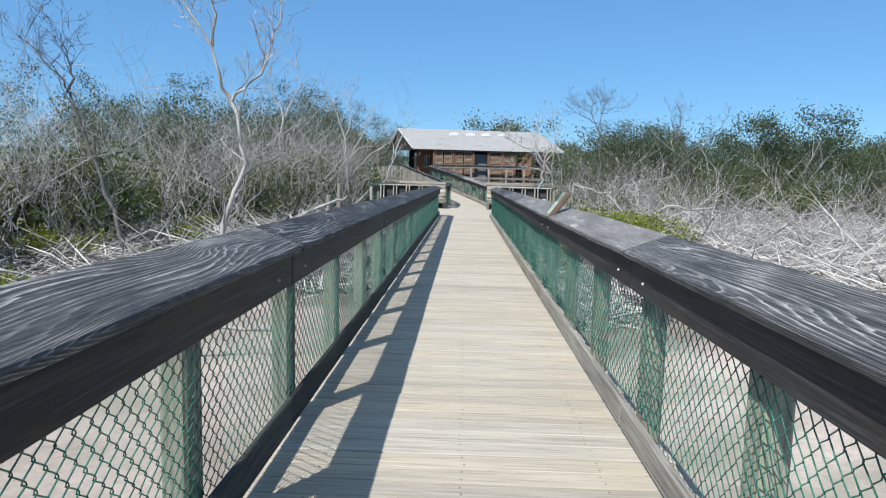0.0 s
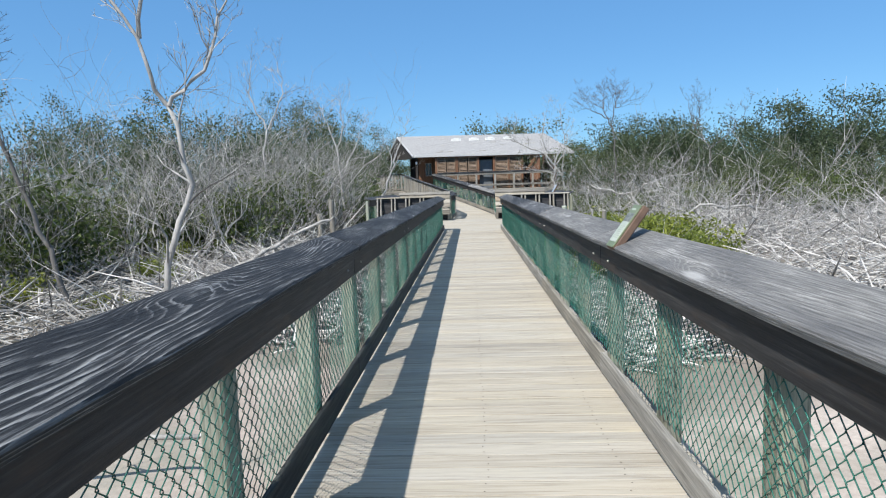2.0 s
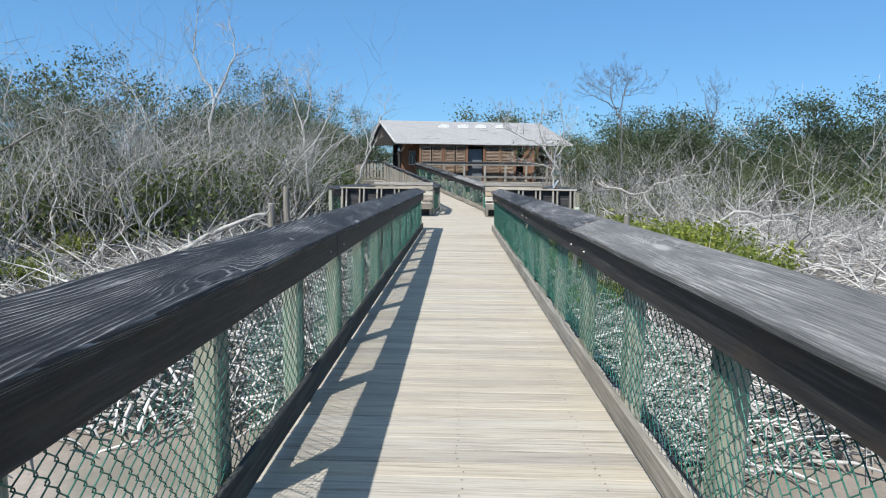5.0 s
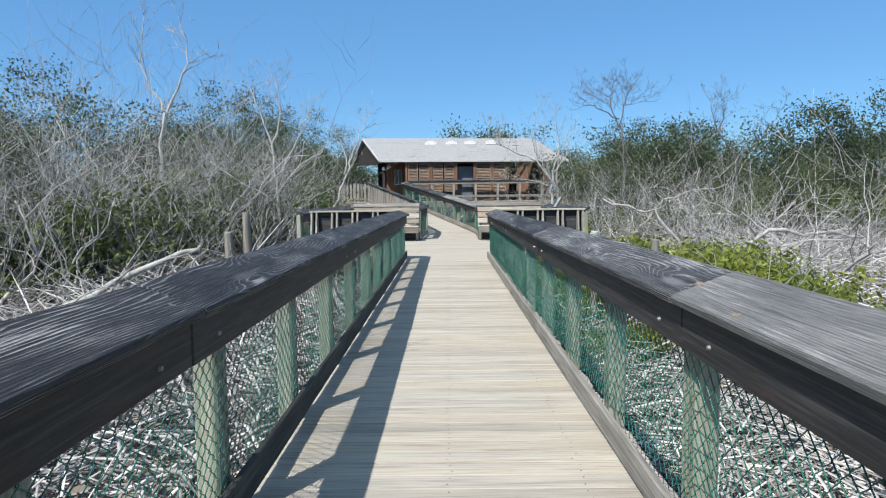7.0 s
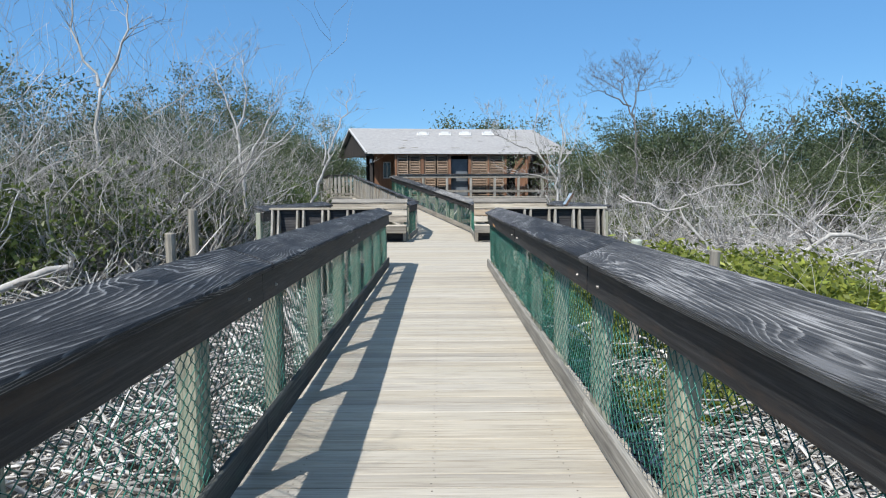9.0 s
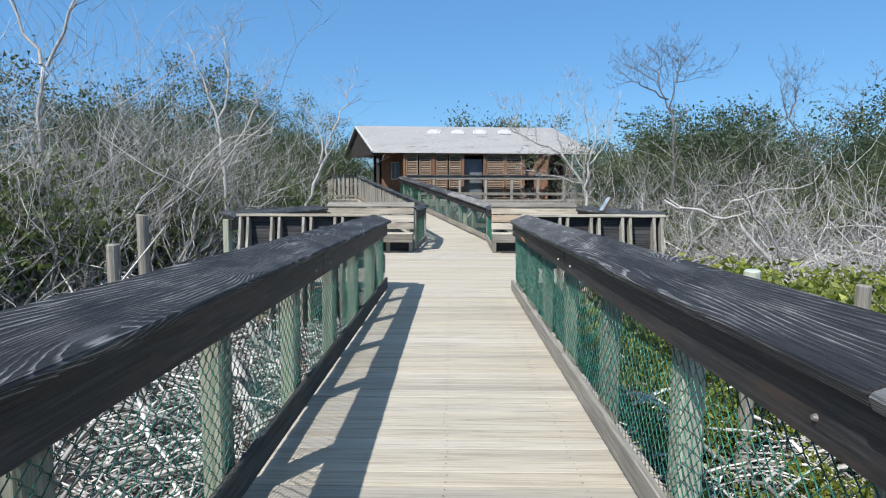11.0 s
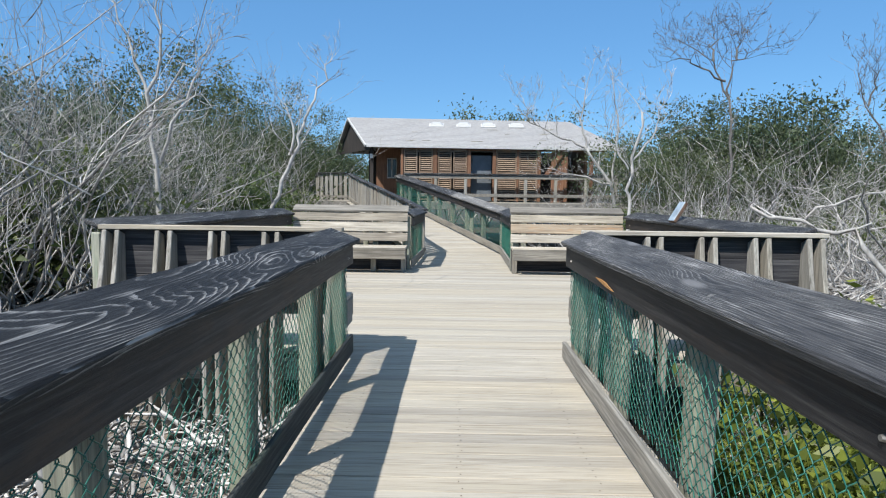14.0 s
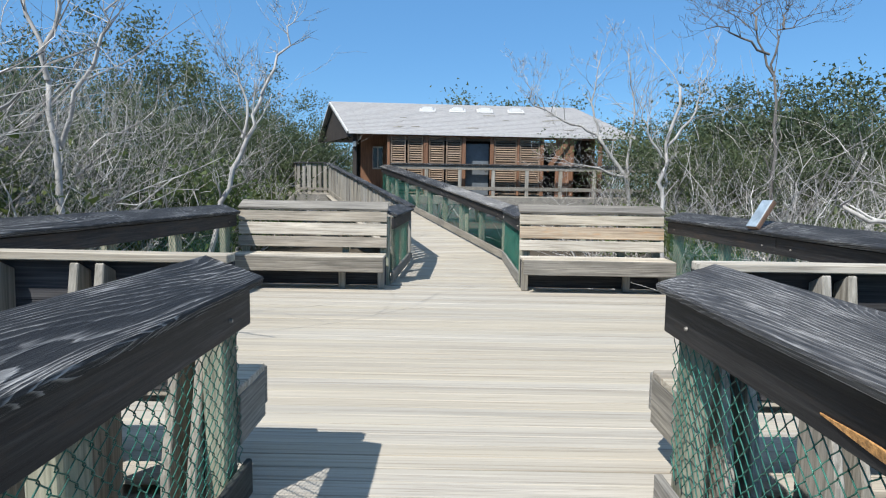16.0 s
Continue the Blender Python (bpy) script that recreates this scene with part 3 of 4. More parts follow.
def paling_rail(label, p0, p1, h=1.05, group="house deck railings", pitch=0.19, low=0.1):
    """A railing of upright boards under a dark cap."""
    p0, p1 = Vector(p0), Vector(p1)
    d = p1 - p0
    length, rise = d.xy.length, d.z
    root = thing("paling_railing", label, "railing", pose(*p0, 0, 0, math.degrees(math.atan2(-d.x, d.y))), group)
    ang = math.degrees(math.atan2(rise, length))
    part("cap_board", board(0.16, math.hypot(length, rise), 0.045, 0.006, 0.004, 6, 1), CAP, root, "dark cap board", pose(0, length / 2, h + rise / 2, ang))
    part("bottom_rail", board(0.05, math.hypot(length, rise), 0.10, 0.006), KICK, root, "", pose(0, length / 2, 0.14 + rise / 2, ang))
    rnd = random.Random(int(length * 100))
    me = [mesh_of("paling", board(0.028, 0.115 + 0.02 * k, h - 0.06, 0.004), GREYWOOD) for k in range(2)]
    for i in range(int(length / pitch)):
        y = (i + 0.5) * pitch
        put("paling", rnd.choice(me), root, pose(rnd.uniform(-0.01, 0.01), y, (h - 0.06) / 2 + 0.02 + rise * y / length, 0, rnd.uniform(-1.5, 1.5), 0))
    return root


paling_rail("grey upright-board railing climbing beside the ramp", (L0.x, L0.y, 0), (L1.x, L1.y, 1.12), group="ramp railings")

# ---- house ----
FLOOR_Z = 1.15
house_deck = deck_surface("floor_house", "grey weathered timber deck round the house")
lay_planks(house_deck, [(0.6, 41.25 + (i + 0.5) * 0.146, FLOOR_Z, 13.4, 0, 0) for i in range(14)], 5)
part("skirt", board(13.4, 0.05, 0.26, 0.006, 0.004, 6), KICK, house_deck, "", pose(0.6, 41.22, FLOOR_Z - 0.17))
for i in range(7):
    part("pile", board(0.2, 0.2, 2.1, 0.02), POST, house_deck, "", pose(-5.6 + i * 2.05, 41.5, 0.0))
    part("pile", board(0.2, 0.2, 2.1, 0.02), POST, house_deck, "", pose(-5.6 + i * 2.05, 46.5, 0.0))

house = thing("house", "low stilted timber house with pale shingle roof and louvred shutters", "house", pose(0, 42.2, FLOOR_Z))


def slab(corners, thick):
    """A plate with the given upper corners."""
    bm = bmesh.new()
    top = [bm.verts.new(c) for c in corners]
    low = [bm.verts.new(Vector(c) - Vector((0, 0, thick))) for c in corners]
    bm.faces.new(top)
    bm.faces.new(low[::-1])
    for i in range(len(corners)):
        j = (i + 1) % len(corners)
        bm.faces.new((top[i], low[i], low[j], top[j]))
    bmesh.ops.recalc_face_normals(bm, faces=bm.faces)
    return bm


EZ, RZ = 3.30 - FLOOR_Z, 4.85 - FLOOR_Z
FL, FR = Vector((-3.55, -0.6, EZ + 0.02)), Vector((6.35, -0.6, EZ - 0.04))
TL, TR = Vector((-5.0, 3.8, RZ + 0.03)), Vector((5.05, 3.8, RZ - 0.08))
BL, BR = Vector((-6.3, 7.8, EZ + 0.3)), Vector((3.5, 7.8, EZ + 0.2))
roof = part("roof", slab([FL, FR, TR, TL], 0.10), ROOFING, house, "sun-bleached pale grey shingle roof")
part("rear_roof", slab([TL, TR, BR, BL], 0.10), ROOFING, house)
# shingle courses: thin overlapping strips
course = 0.21
slope = (TL - FL).length
rows = int(slope / course)
rnd = random.Random(8)
for i in range(rows):
    a, b = i / rows, (i + 1.06) / rows
    ca = [FL.lerp(TL, a), FR.lerp(TR, a), FR.lerp(TR, min(b, 1)), FL.lerp(TL, min(b, 1))]
    ca = [c + Vector((0, 0, 0.018 if k < 2 else 0.004)) for k, c in enumerate(ca)]
    put("shingle_course", mesh_of("shingle_course", slab(ca, 0.012), ROOFING), roof)
part("gutter_board", board((FR - FL).length, 0.05, 0.10, 0.008), TRIM, house, "white painted eave board", pose(*((FL + FR) / 2 + Vector((0, -0.03, -0.05))), 0, math.degrees(math.atan2(FL.z - FR.z, FR.x - FL.x)), 0))
for p, q in ((FL, TL), (TL, BL)):
    d = q - p
    v, f = [], []
    tube_into(v, f, [p - Vector((0.02, 0, 0.06)), q - Vector((0.02, 0, 0.06))], [0.065, 0.065], 4)
    put("rake_board", raw_mesh("rake_board", v, f, TRIM), house, None, "white painted rake board")
for x in (-0.94, 0.24, 1.31, 2.53):
    bm = bmesh.new()
    bmesh.ops.create_cube(bm, size=1.0)
    bmesh.ops.scale(bm, vec=(0.56, 0.46, 0.12), verts=bm.verts)
    for v in bm.verts:
        if v.co.z > 0:
            v.co.x *= 0.72
            v.co.y *= 0.72
    bmesh.ops.bevel(bm, geom=list(bm.edges), offset=0.03, segments=2, affect="EDGES")
    sl = part("skylight", bm, ACRYLIC, house, "white domed skylight", pose(x, 2.55, EZ + 1.18, 19))
    part("skylight_frame", board(0.64, 0.56, 0.06, 0.01), TRIM, sl, "", pose(0, 0, -0.06))

# walls: a recessed entry at one end, the louvred front beside it
part("entry_wall", board(1.22, 0.10, 2.3, 0.004), CEDAR, house, "reddish cedar boarded wall", pose(-2.83, 1.6, 1.1))
part("side_wall", board(0.10, 4.2, 2.3, 0.004), CEDAR, house, "", pose(-3.38, 3.76, 1.1))
part("front_wall", board(8.0, 0.10, 0.14, 0.004), CEDAR, house, "", pose(1.75, -0.36, EZ - 0.10))
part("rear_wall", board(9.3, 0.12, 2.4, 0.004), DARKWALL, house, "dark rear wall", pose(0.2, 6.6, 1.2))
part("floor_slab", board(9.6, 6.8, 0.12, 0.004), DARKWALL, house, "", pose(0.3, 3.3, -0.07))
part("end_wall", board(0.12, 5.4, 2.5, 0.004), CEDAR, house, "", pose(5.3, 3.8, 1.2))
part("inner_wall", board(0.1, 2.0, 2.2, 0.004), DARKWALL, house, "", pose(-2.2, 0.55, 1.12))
# added dark sheet that stands for the shade inside the gable
part("gable_panel", slab([FL + Vector((0.12, 0.1, -0.12)), BL + Vector((0.12, 0, -0.12)), TL + Vector((0.12, 0, -0.14))], 0.05), DARKWALL, house, "dark panel for the shade under the rakes")
rr = random.Random(4)
for k in range(14):
    u, w = rr.uniform(0.05, 0.9), rr.uniform(0.08, 0.75)
    q = FL.lerp(FR, u).lerp(TL.lerp(TR, u), w)
    part("torn_shingle", board(rr.uniform(0.15, 0.5), 0.05, 0.012, 0.003), GREYWOOD, house, "dark torn shingle edge", pose(q.x, q.y, q.z + 0.028, 19))
part("window", board(0.40, 0.05, 0.85, 0.004), plain("window_frame_paint", (0.42, 0.42, 0.40), 0.6), house, "narrow white-framed window", pose(-2.78, 1.54, 1.35))
for x in (-2.88, -2.68):
    part("window_pane", board(0.14, 0.02, 0.74, 0.003), plain("dark_glass", (0.02, 0.025, 0.03), 0.08), house, "", pose(x, 1.505, 1.35))
part("corner_post", board(0.14, 0.14, EZ + 0.05, 0.006), DARKWALL, house, "", pose(-3.42, -0.05, EZ / 2))
part("wall_lamp", board(0.12, 0.1, 0.18, 0.02), WHITE, house, "small white wall lamp", pose(-3.42, -0.17, 1.75))


def shutter(x0, x1, z0, z1):
    """A louvred shutter: two stiles, two rails and tilted slats."""
    w = x1 - x0
    sh = put("shutter", mesh_of("shutter", board(w, 0.05, 0.06, 0.004), SLAT), house, pose((x0 + x1) / 2, -0.42, z0 + 0.03), "brown slatted louvre shutter")
    put("top_rail", mesh_of("top_rail", board(w, 0.05, 0.06, 0.004), SLAT), sh, pose(0, 0, z1 - z0 - 0.06))
    for sx in (-1, 1):
        put("stile", mesh_of("stile", board(0.055, 0.055, z1 - z0, 0.004), SLAT), sh, pose(sx * (w / 2 - 0.028), -0.002, (z1 - z0) / 2 - 0.03))
    count = int((z1 - z0 - 0.14) / 0.075)
    me = mesh_of("slat", board(w - 0.10, 0.012, 0.062, 0.002), SLAT)
    for i in range(count):
        put("slat", me, sh, pose(0, 0, 0.085 + (i + 0.2) * (z1 - z0 - 0.14) / count, -38))
    return sh


for x0, x1 in ((-2.12, -1.58), (-1.52, -0.98), (-0.78, -0.24), (-0.18, 0.36), (1.50, 2.30), (2.38, 3.10)):
    for z0, z1 in ((1.10, EZ - 0.12), (0.06, 0.98)):
        shutter(x0, x1, z0, z1)
for x, w in ((-2.18, 0.10), (-0.88, 0.17), (0.44, 0.14), (1.42, 0.13), (2.34, 0.07), (3.17, 0.12), (4.2, 0.14), (5.2, 0.14)):
    part("jamb", board(w, 0.12, EZ - 0.05, 0.006), CEDAR, house, "reddish cedar upright", pose(x, -0.43, EZ / 2))
part("mid_rail", board(7.5, 0.12, 0.12, 0.006), DARKWALL, house, "", pose(1.55, -0.41, 1.04))
d1 = part("door", board(0.8, 0.05, EZ - 0.35, 0.004), DOOR, house, "blue-grey door standing in shade", pose(0.93, -0.1, (EZ - 0.3) / 2))
part("door_handle", board(0.03, 0.05, 0.12, 0.008), STEEL, d1, "", pose(0.3, -0.04, 0.0))
part("brace_board", board(0.16, 0.05, 1.5, 0.006), CEDAR, house, "leaning reddish brace board", pose(3.75, -0.5, 1.5, 0, 35, 0))
part("wall_panel", board(0.5, 0.06, EZ - 0.1, 0.004), CEDAR, house, "reddish panel", pose(3.9, -0.4, EZ / 2 - 0.05))


def house_rail(label, x0, x1, y):
    root = thing("deck_railing", label, "railing", pose(x0, y, FLOOR_Z), "house deck railings")
    w = x1 - x0
    part("cap_board", board(w, 0.20, 0.05, 0.006, 0.004, 6), CAP, root, "dark cap board", pose(w / 2, 0, 1.05))
    part("fascia_board", board(w, 0.04, 0.14, 0.006), KICK, root, "", pose(w / 2, -0.03, 0.95))
    part("mid_rail", board(w, 0.04, 0.12, 0.006), KICK, root, "", pose(w / 2, -0.03, 0.25))
    for i in range(int(w / 1.15) + 1):
        part("post", board(0.12, 0.12, 1.3, 0.01), GREYWOOD, root, "", pose(0.06 + i * 1.15, 0.02, 0.4))
    return root


house_rail("grey post-and-board railing along the house deck", -2.05, 6.9, 41.3)
paling_rail("grey upright-board railing at the house corner", (L1.x - 0.05, L1.y + 0.1, FLOOR_Z), (-5.4, 41.6, FLOOR_Z))
paling_rail("grey upright-board railing at the side of the house", (-5.42, 41.65, FLOOR_Z), (-6.6, 46.5, FLOOR_Z))

# ---- small things on the rails ----
OLIVE = plain("olive_enamel", (0.15, 0.18, 0.09), 0.35, 0, 14.0, 0.15)
INK = plain("faded_ink", (0.26, 0.29, 0.2), 0.4, 0, 14.0, 0.15)
BLUE_WHITE = plain("blue_white_enamel", (0.27, 0.34, 0.40), 0.3, 0, 12.0, 0.3)


def trail_marker(label, m, mat=None):
    """A slanted lectern-like marker: a painted plate on a thick wooden block."""
    root = thing("trail_marker", label, "sign", m, "rail-top markers")
    part("block", board(0.05, 0.155, 0.33, 0.008, 0.002, 2), BROWN, root, "brown weathered wooden block", pose(0, 0, 0.15))
    part("plate", board(0.008, 0.147, 0.315, 0.003), mat or OLIVE, root, "enamelled plate", pose(-0.030, 0, 0.15))
    if mat is None:
        part("panel", board(0.003, 0.122, 0.15, 0.001), PALE_SIGN, root, "pale yellow-green text panel", pose(-0.035, 0, 0.105))
        part("picture_patch", board(0.003, 0.122, 0.062, 0.001), plain("picture_print", (0.16, 0.16, 0.13), 0.35, 0, 40.0, 0.9), root, "dark mottled printed picture", pose(-0.035, 0, 0.212))
        part("title_bar", board(0.003, 0.07, 0.014, 0.001), PALE_SIGN, root, "pale line of lettering", pose(-0.035, 0.01, 0.272))
        for k in range(7):
            part("text_bar", board(0.002, 0.085 - 0.03 * (k % 3 == 2), 0.0028, 0.0005), INK, root, "illegible line of lettering", pose(-0.0368, -0.008, 0.06 + 0.014 * k))
    return root


trail_marker("leaning pale green marker plate on a brown block, on the rail", pose(0.80, 6.42, 1.0, 0, 36, 4))
trail_marker("pale marker plate leaning on the dark landing rail", pose(2.98, 26.0, 1.06, 0, 33, 12), BLUE_WHITE)

# ---- plants ----
def grow(verts, faces, rnd, p, d, length, r, depth, tips, spread=0.75, wiggle=0.22, lift=0.15, kids=(3, 5), segs=5, sides=4, floor=0):
    """One limb and its side shoots."""
    pts, radii = [p.copy()], [r]
    for i in range(segs):
        d = (d + Vector((rnd.gauss(0, wiggle), rnd.gauss(0, wiggle), rnd.gauss(0, wiggle * 0.6) + lift * 0.3))).normalized()
        p = p + d * (length / segs)
        pts.append(p.copy())
        radii.append(r * (1 - 0.75 * (i + 1) / segs))
    if depth >= floor:
        tube_into(verts, faces, pts, radii, sides)
    if depth == 0:
        tips.append(pts[-1])
        tips.append(pts[-2])
        return
    for _ in range(rnd.randint(*kids)):
        k = rnd.uniform(0.3, 1.0) * segs
        i = min(int(k), segs - 1)
        q = pts[i].lerp(pts[i + 1], k - i)
        side = (d + Vector((rnd.gauss(0, spread), rnd.gauss(0, spread), rnd.gauss(0.15, spread * 0.6)))).normalized()
        grow(verts, faces, rnd, q, side, length * rnd.uniform(0.4, 0.7), max(radii[i] * 0.55, 0.0045), depth - 1, tips, spread, wiggle, lift, kids, max(segs - 2, 3), 3, floor)


def bare_shrub_mesh(seed, height, stems, mat, lean=0.3, r=0.034, depth=2, kids=(3, 5)):
    rnd = random.Random(seed)
    v, f, tips = [], [], []
    for _ in range(stems):
        a = rnd.uniform(0, 2 * math.pi)
        base = Vector((math.cos(a), math.sin(a), 0)) * rnd.uniform(0.05, 0.55)
        d = Vector((math.cos(a) * lean * rnd.random(), math.sin(a) * lean * rnd.random(), 1)).normalized()
        grow(v, f, rnd, base - Vector((0, 0, 0.1)), d, height * rnd.uniform(0.6, 1.0), r * rnd.uniform(0.6, 1.3), depth, tips, 0.8, 0.36, 0.5, kids, 9)
    return raw_mesh("bare_shrub", v, f, mat, True), tips


def leaves_mesh(name, seed, tips, per, cloud, size, mat):
    """Small folded leaves scattered round the tips."""
    rng = np.random.default_rng(seed)
    centres = np.array([tuple(t) for t in tips])
    n = len(centres) * per
    c = np.repeat(centres, per, axis=0) + rng.normal(0, cloud, (n, 3)) * (1, 1, 0.8)
    a = rng.normal(0, 1, (n, 3)) + (0, 0, 0.35)
    a /= np.linalg.norm(a, axis=1)[:, None]
    b = np.cross(a, rng.normal(0, 1, (n, 3)))
    b /= np.linalg.norm(b, axis=1)[:, None]
    s = (size * rng.uniform(0.6, 1.3, n))[:, None]
    if size > 0.055:
        rim = [c - a * s, c + (a * 0.6 + b * 0.46) * s, c + (a * 0.6 - b * 0.46) * s]
    else:
        rim = [c - a * s, c + b * s * 0.42, c + a * s, c - b * s * 0.42]
    quad = np.stack(rim, axis=1).reshape(-1, 3)
    faces = np.arange(n * len(rim)).reshape(n, len(rim))
    me = bpy.data.meshes.new(name)
    me.from_pydata(quad.tolist(), [], faces.tolist())
    me.materials.append(mat)
    return me


def tree_meshes(seed, height, wide, mat, per=108, cloud=0.25, size=0.058, trunk_r=0.09, kids=(3, 4)):
    """A leafy tree: trunk with limbs, and its crown."""
    rnd = random.Random(seed)
    v, f, tips = [], [], []
    for _ in range(rnd.randint(3, 4)):
        a = rnd.uniform(0, 2 * math.pi)
        d = Vector((math.cos(a) * wide, math.sin(a) * wide, 1)).normalized()
        grow(v, f, rnd, Vector((0, 0, -0.2)), d, height * rnd.uniform(0.62, 0.9), trunk_r, 2, tips, 0.8, 0.14, 0.1, kids, 5, 4, 1)
    top = sorted(t.z for t in tips)[int(len(tips) * 0.86)]
    low = [t for t in tips if height * 0.12 < t.z <= top]
    return raw_mesh("trunk", v, f, TWIG_DARK, True), leaves_mesh("crown", seed, low, per, cloud, size, mat)


rnd = random.Random(42)
SHRUBS = [bare_shrub_mesh(10 + i, h, s, TWIG, 0.35, 0.031, 2, (2, 4))[0] for i, (h, s) in enumerate(((3.4, 6), (4.0, 5), (2.8, 6), (4.6, 4), (3.6, 5)))]
SCRUB = [bare_shrub_mesh(30 + i, h, s, TWIG, 2.2, 0.024, 2, (2, 3))[0] for i, (h, s) in enumerate(((1.1, 10), (1.5, 9), (0.8, 12), (2.1, 9)))]


def sprawl_mesh(seed, length, limbs):
    """Fallen, sprawling dead limbs that rise and cross near the ground."""
    rr = random.Random(seed)
    v, f, tips = [], [], []
    for _ in range(limbs):
        a = rr.uniform(0, 2 * math.pi)
        d = Vector((math.cos(a), math.sin(a), rr.uniform(0.12, 0.75))).normalized()
        grow(v, f, rr, Vector((rr.gauss(0, 0.4), rr.gauss(0, 0.4), -0.05)), d, length * rr.uniform(0.5, 1.0), rr.uniform(0.016, 0.038), 2, tips, 0.65, 0.17, 0.0, (2, 4), 7)
    return raw_mesh("dead_scrub", v, f, TWIG, True)


SPRAWL = [sprawl_mesh(90 + i, ln, k) for i, (ln, k) in enumerate(((2.4, 7), (3.2, 6), (1.8, 8), (2.8, 7)))]
TREES = [tree_meshes(50 + i, h, w, LEAF_DEEP) for i, (h, w) in enumerate(((6.1, 0.6), (6.9, 0.5), (5.3, 0.75)))]
STEMS = [bare_shrub_mesh(110 + i, h, k, TWIG, 0.3, 0.027, 2, (3, 5))[0] for i, (h, k) in enumerate(((4.2, 4), (3.4, 5), (5.0, 3), (3.8, 4)))]
FAR_TREES = [tree_meshes(60 + i, h, w, LEAF_DEEP, 66, 0.36, 0.095) for i, (h, w) in enumerate(((6.3, 0.6), (7.2, 0.5), (5.5, 0.75)))]
BUSHES = [tree_meshes(70 + i, h, 1.1, LEAF_MID, 26, 0.22, 0.06, 0.03) for i, h in enumerate((1.7, 2.2))]
FRESH = [tree_meshes(80 + i, h, 1.3, LEAF_BRIGHT, 22, 0.15, 0.05, 0.02) for i, h in enumerate((1.15, 1.4))]


def stand(name, me, label, category, x, y, group, size=1.0, lean=4.0, z=None):
    m = pose(x, y, ground_z(x, y) - 0.05 if z is None else z, rnd.uniform(-lean, lean), rnd.uniform(-lean, lean), rnd.uniform(0, 360)) @ Matrix.Scale(size, 4)
    ob = tagged(new(name, me), label, category, group)
    ob.matrix_basis = m
    return ob


def stand_tree(pair, label, x, y, group, size=1.0, name="tree", category="tree"):
    root = thing(name, label, category, pose(x, y, ground_z(x, y) - 0.07, 0, 0, rnd.uniform(0, 360)) @ Matrix.Scale(size, 4), group)
    put("trunk", pair[0], root)
    put("crown", pair[1], root)
    return root


def clear(x, y):
    """Free of the walk, landing, ramp and house."""
    if y < 23 and -1.9 < x < 1.8:
        return False
    if 22 < y < 29.5 and -4.6 < x < 4.6:
        return False
    if 28 < y < 42 and -6.2 < x < 2.6:
        return False
    return not (40.5 < y < 51 and -7.5 < x < 7.4)


# the thicket of bare stems along one side
def left_edge(y):
    return -10.5 + 4.6 * min(max((y - 14) / 14, 0), 1)


for i in range(84):
    y = rnd.uniform(8, 43)
    x = left_edge(y) - abs(rnd.gauss(0, 3.2))
    if clear(x, y):
        stand("bare_shrub", rnd.choice(SHRUBS), "grey leafless mangrove shrub in a dense thicket", "shrub", x, y, "bare thicket", rnd.uniform(0.75, 1.2), 10)
for i in range(64):
    y = rnd.uniform(6, 44)
    x = left_edge(y) - rnd.uniform(0.6, 4.0)
    if clear(x, y):
        stand_tree(rnd.choice(BUSHES), "low dark green mangrove bush among bare stems", x, y, "green understorey", rnd.uniform(0.9, 1.6), "bush", "bush")
for i in range(46):
    y = rnd.uniform(8, 62)
    x = left_edge(min(y, 42)) - (rnd.uniform(3.0, 7) if i < 34 else rnd.uniform(6, 18))
    if clear(x, y):
        stand_tree(rnd.choice(TREES), "dark green mangrove tree behind the thicket", x, y, "mangrove trees", rnd.uniform(0.95, 1.3) * (0.6 if y < 18 else 0.82 if y < 27 else 1.0))
for i in range(80):
    y = rnd.uniform(11, 40)
    x = left_edge(y) + rnd.uniform(-1.2, 0.9)
    if clear(x, y):
        stand("bare_shrub", rnd.choice(STEMS), "tall pale leafless mangrove shrub at the thicket edge", "shrub", x, y, "bare thicket", rnd.uniform(0.8, 1.15), 9)
for i in range(26):
    y = rnd.uniform(14, 42)
    x = left_edge(y) - rnd.uniform(1.7, 3.2)
    if clear(x, y):
        stand_tree(rnd.choice(TREES), "young dark green mangrove tree among bare stems", x, y, "mangrove trees", rnd.uniform(0.5, 0.78))
# behind the house and along the other side
for i in range(22):
    y = rnd.uniform(58, 68)
    x = -14 + 36 * (i + rnd.random()) / 22
    stand_tree(rnd.choice(FAR_TREES), "green mangrove tree in the wood beyond", x, y, "mangrove trees", rnd.uniform(0.85, 1.08) * (0.8 if -8 < x < 7 else 1.0))
for i in range(46):
    x = 9.6 + 34 * (i % 23 + rnd.random()) / 23
    y = (rnd.uniform(39, 43) if i < 23 else rnd.uniform(44, 50)) - 0.15 * x
    if clear(x, y):
        stand_tree(rnd.choice(FAR_TREES), "green mangrove tree beyond the brush", x, y, "mangrove trees", rnd.uniform(0.62, 0.95))
for i in range(44):
    y = rnd.uniform(28, 41)
    x = rnd.uniform(4.8, 22) if i > 12 else rnd.uniform(4.4, 8)
    if clear(x, y):
        if i % 2:
            stand("dead_scrub", rnd.choice(SPRAWL), "sprawling tangle of bleached dead branches in the brush", "shrub", x, y, "dead brush", rnd.uniform(0.8, 1.25), 16)
        else:
            stand("bare_shrub", rnd.choice(SHRUBS), "grey leafless mangrove shrub in the brush", "shrub", x, y, "bare brush", rnd.uniform(0.6, 1.0), 22)
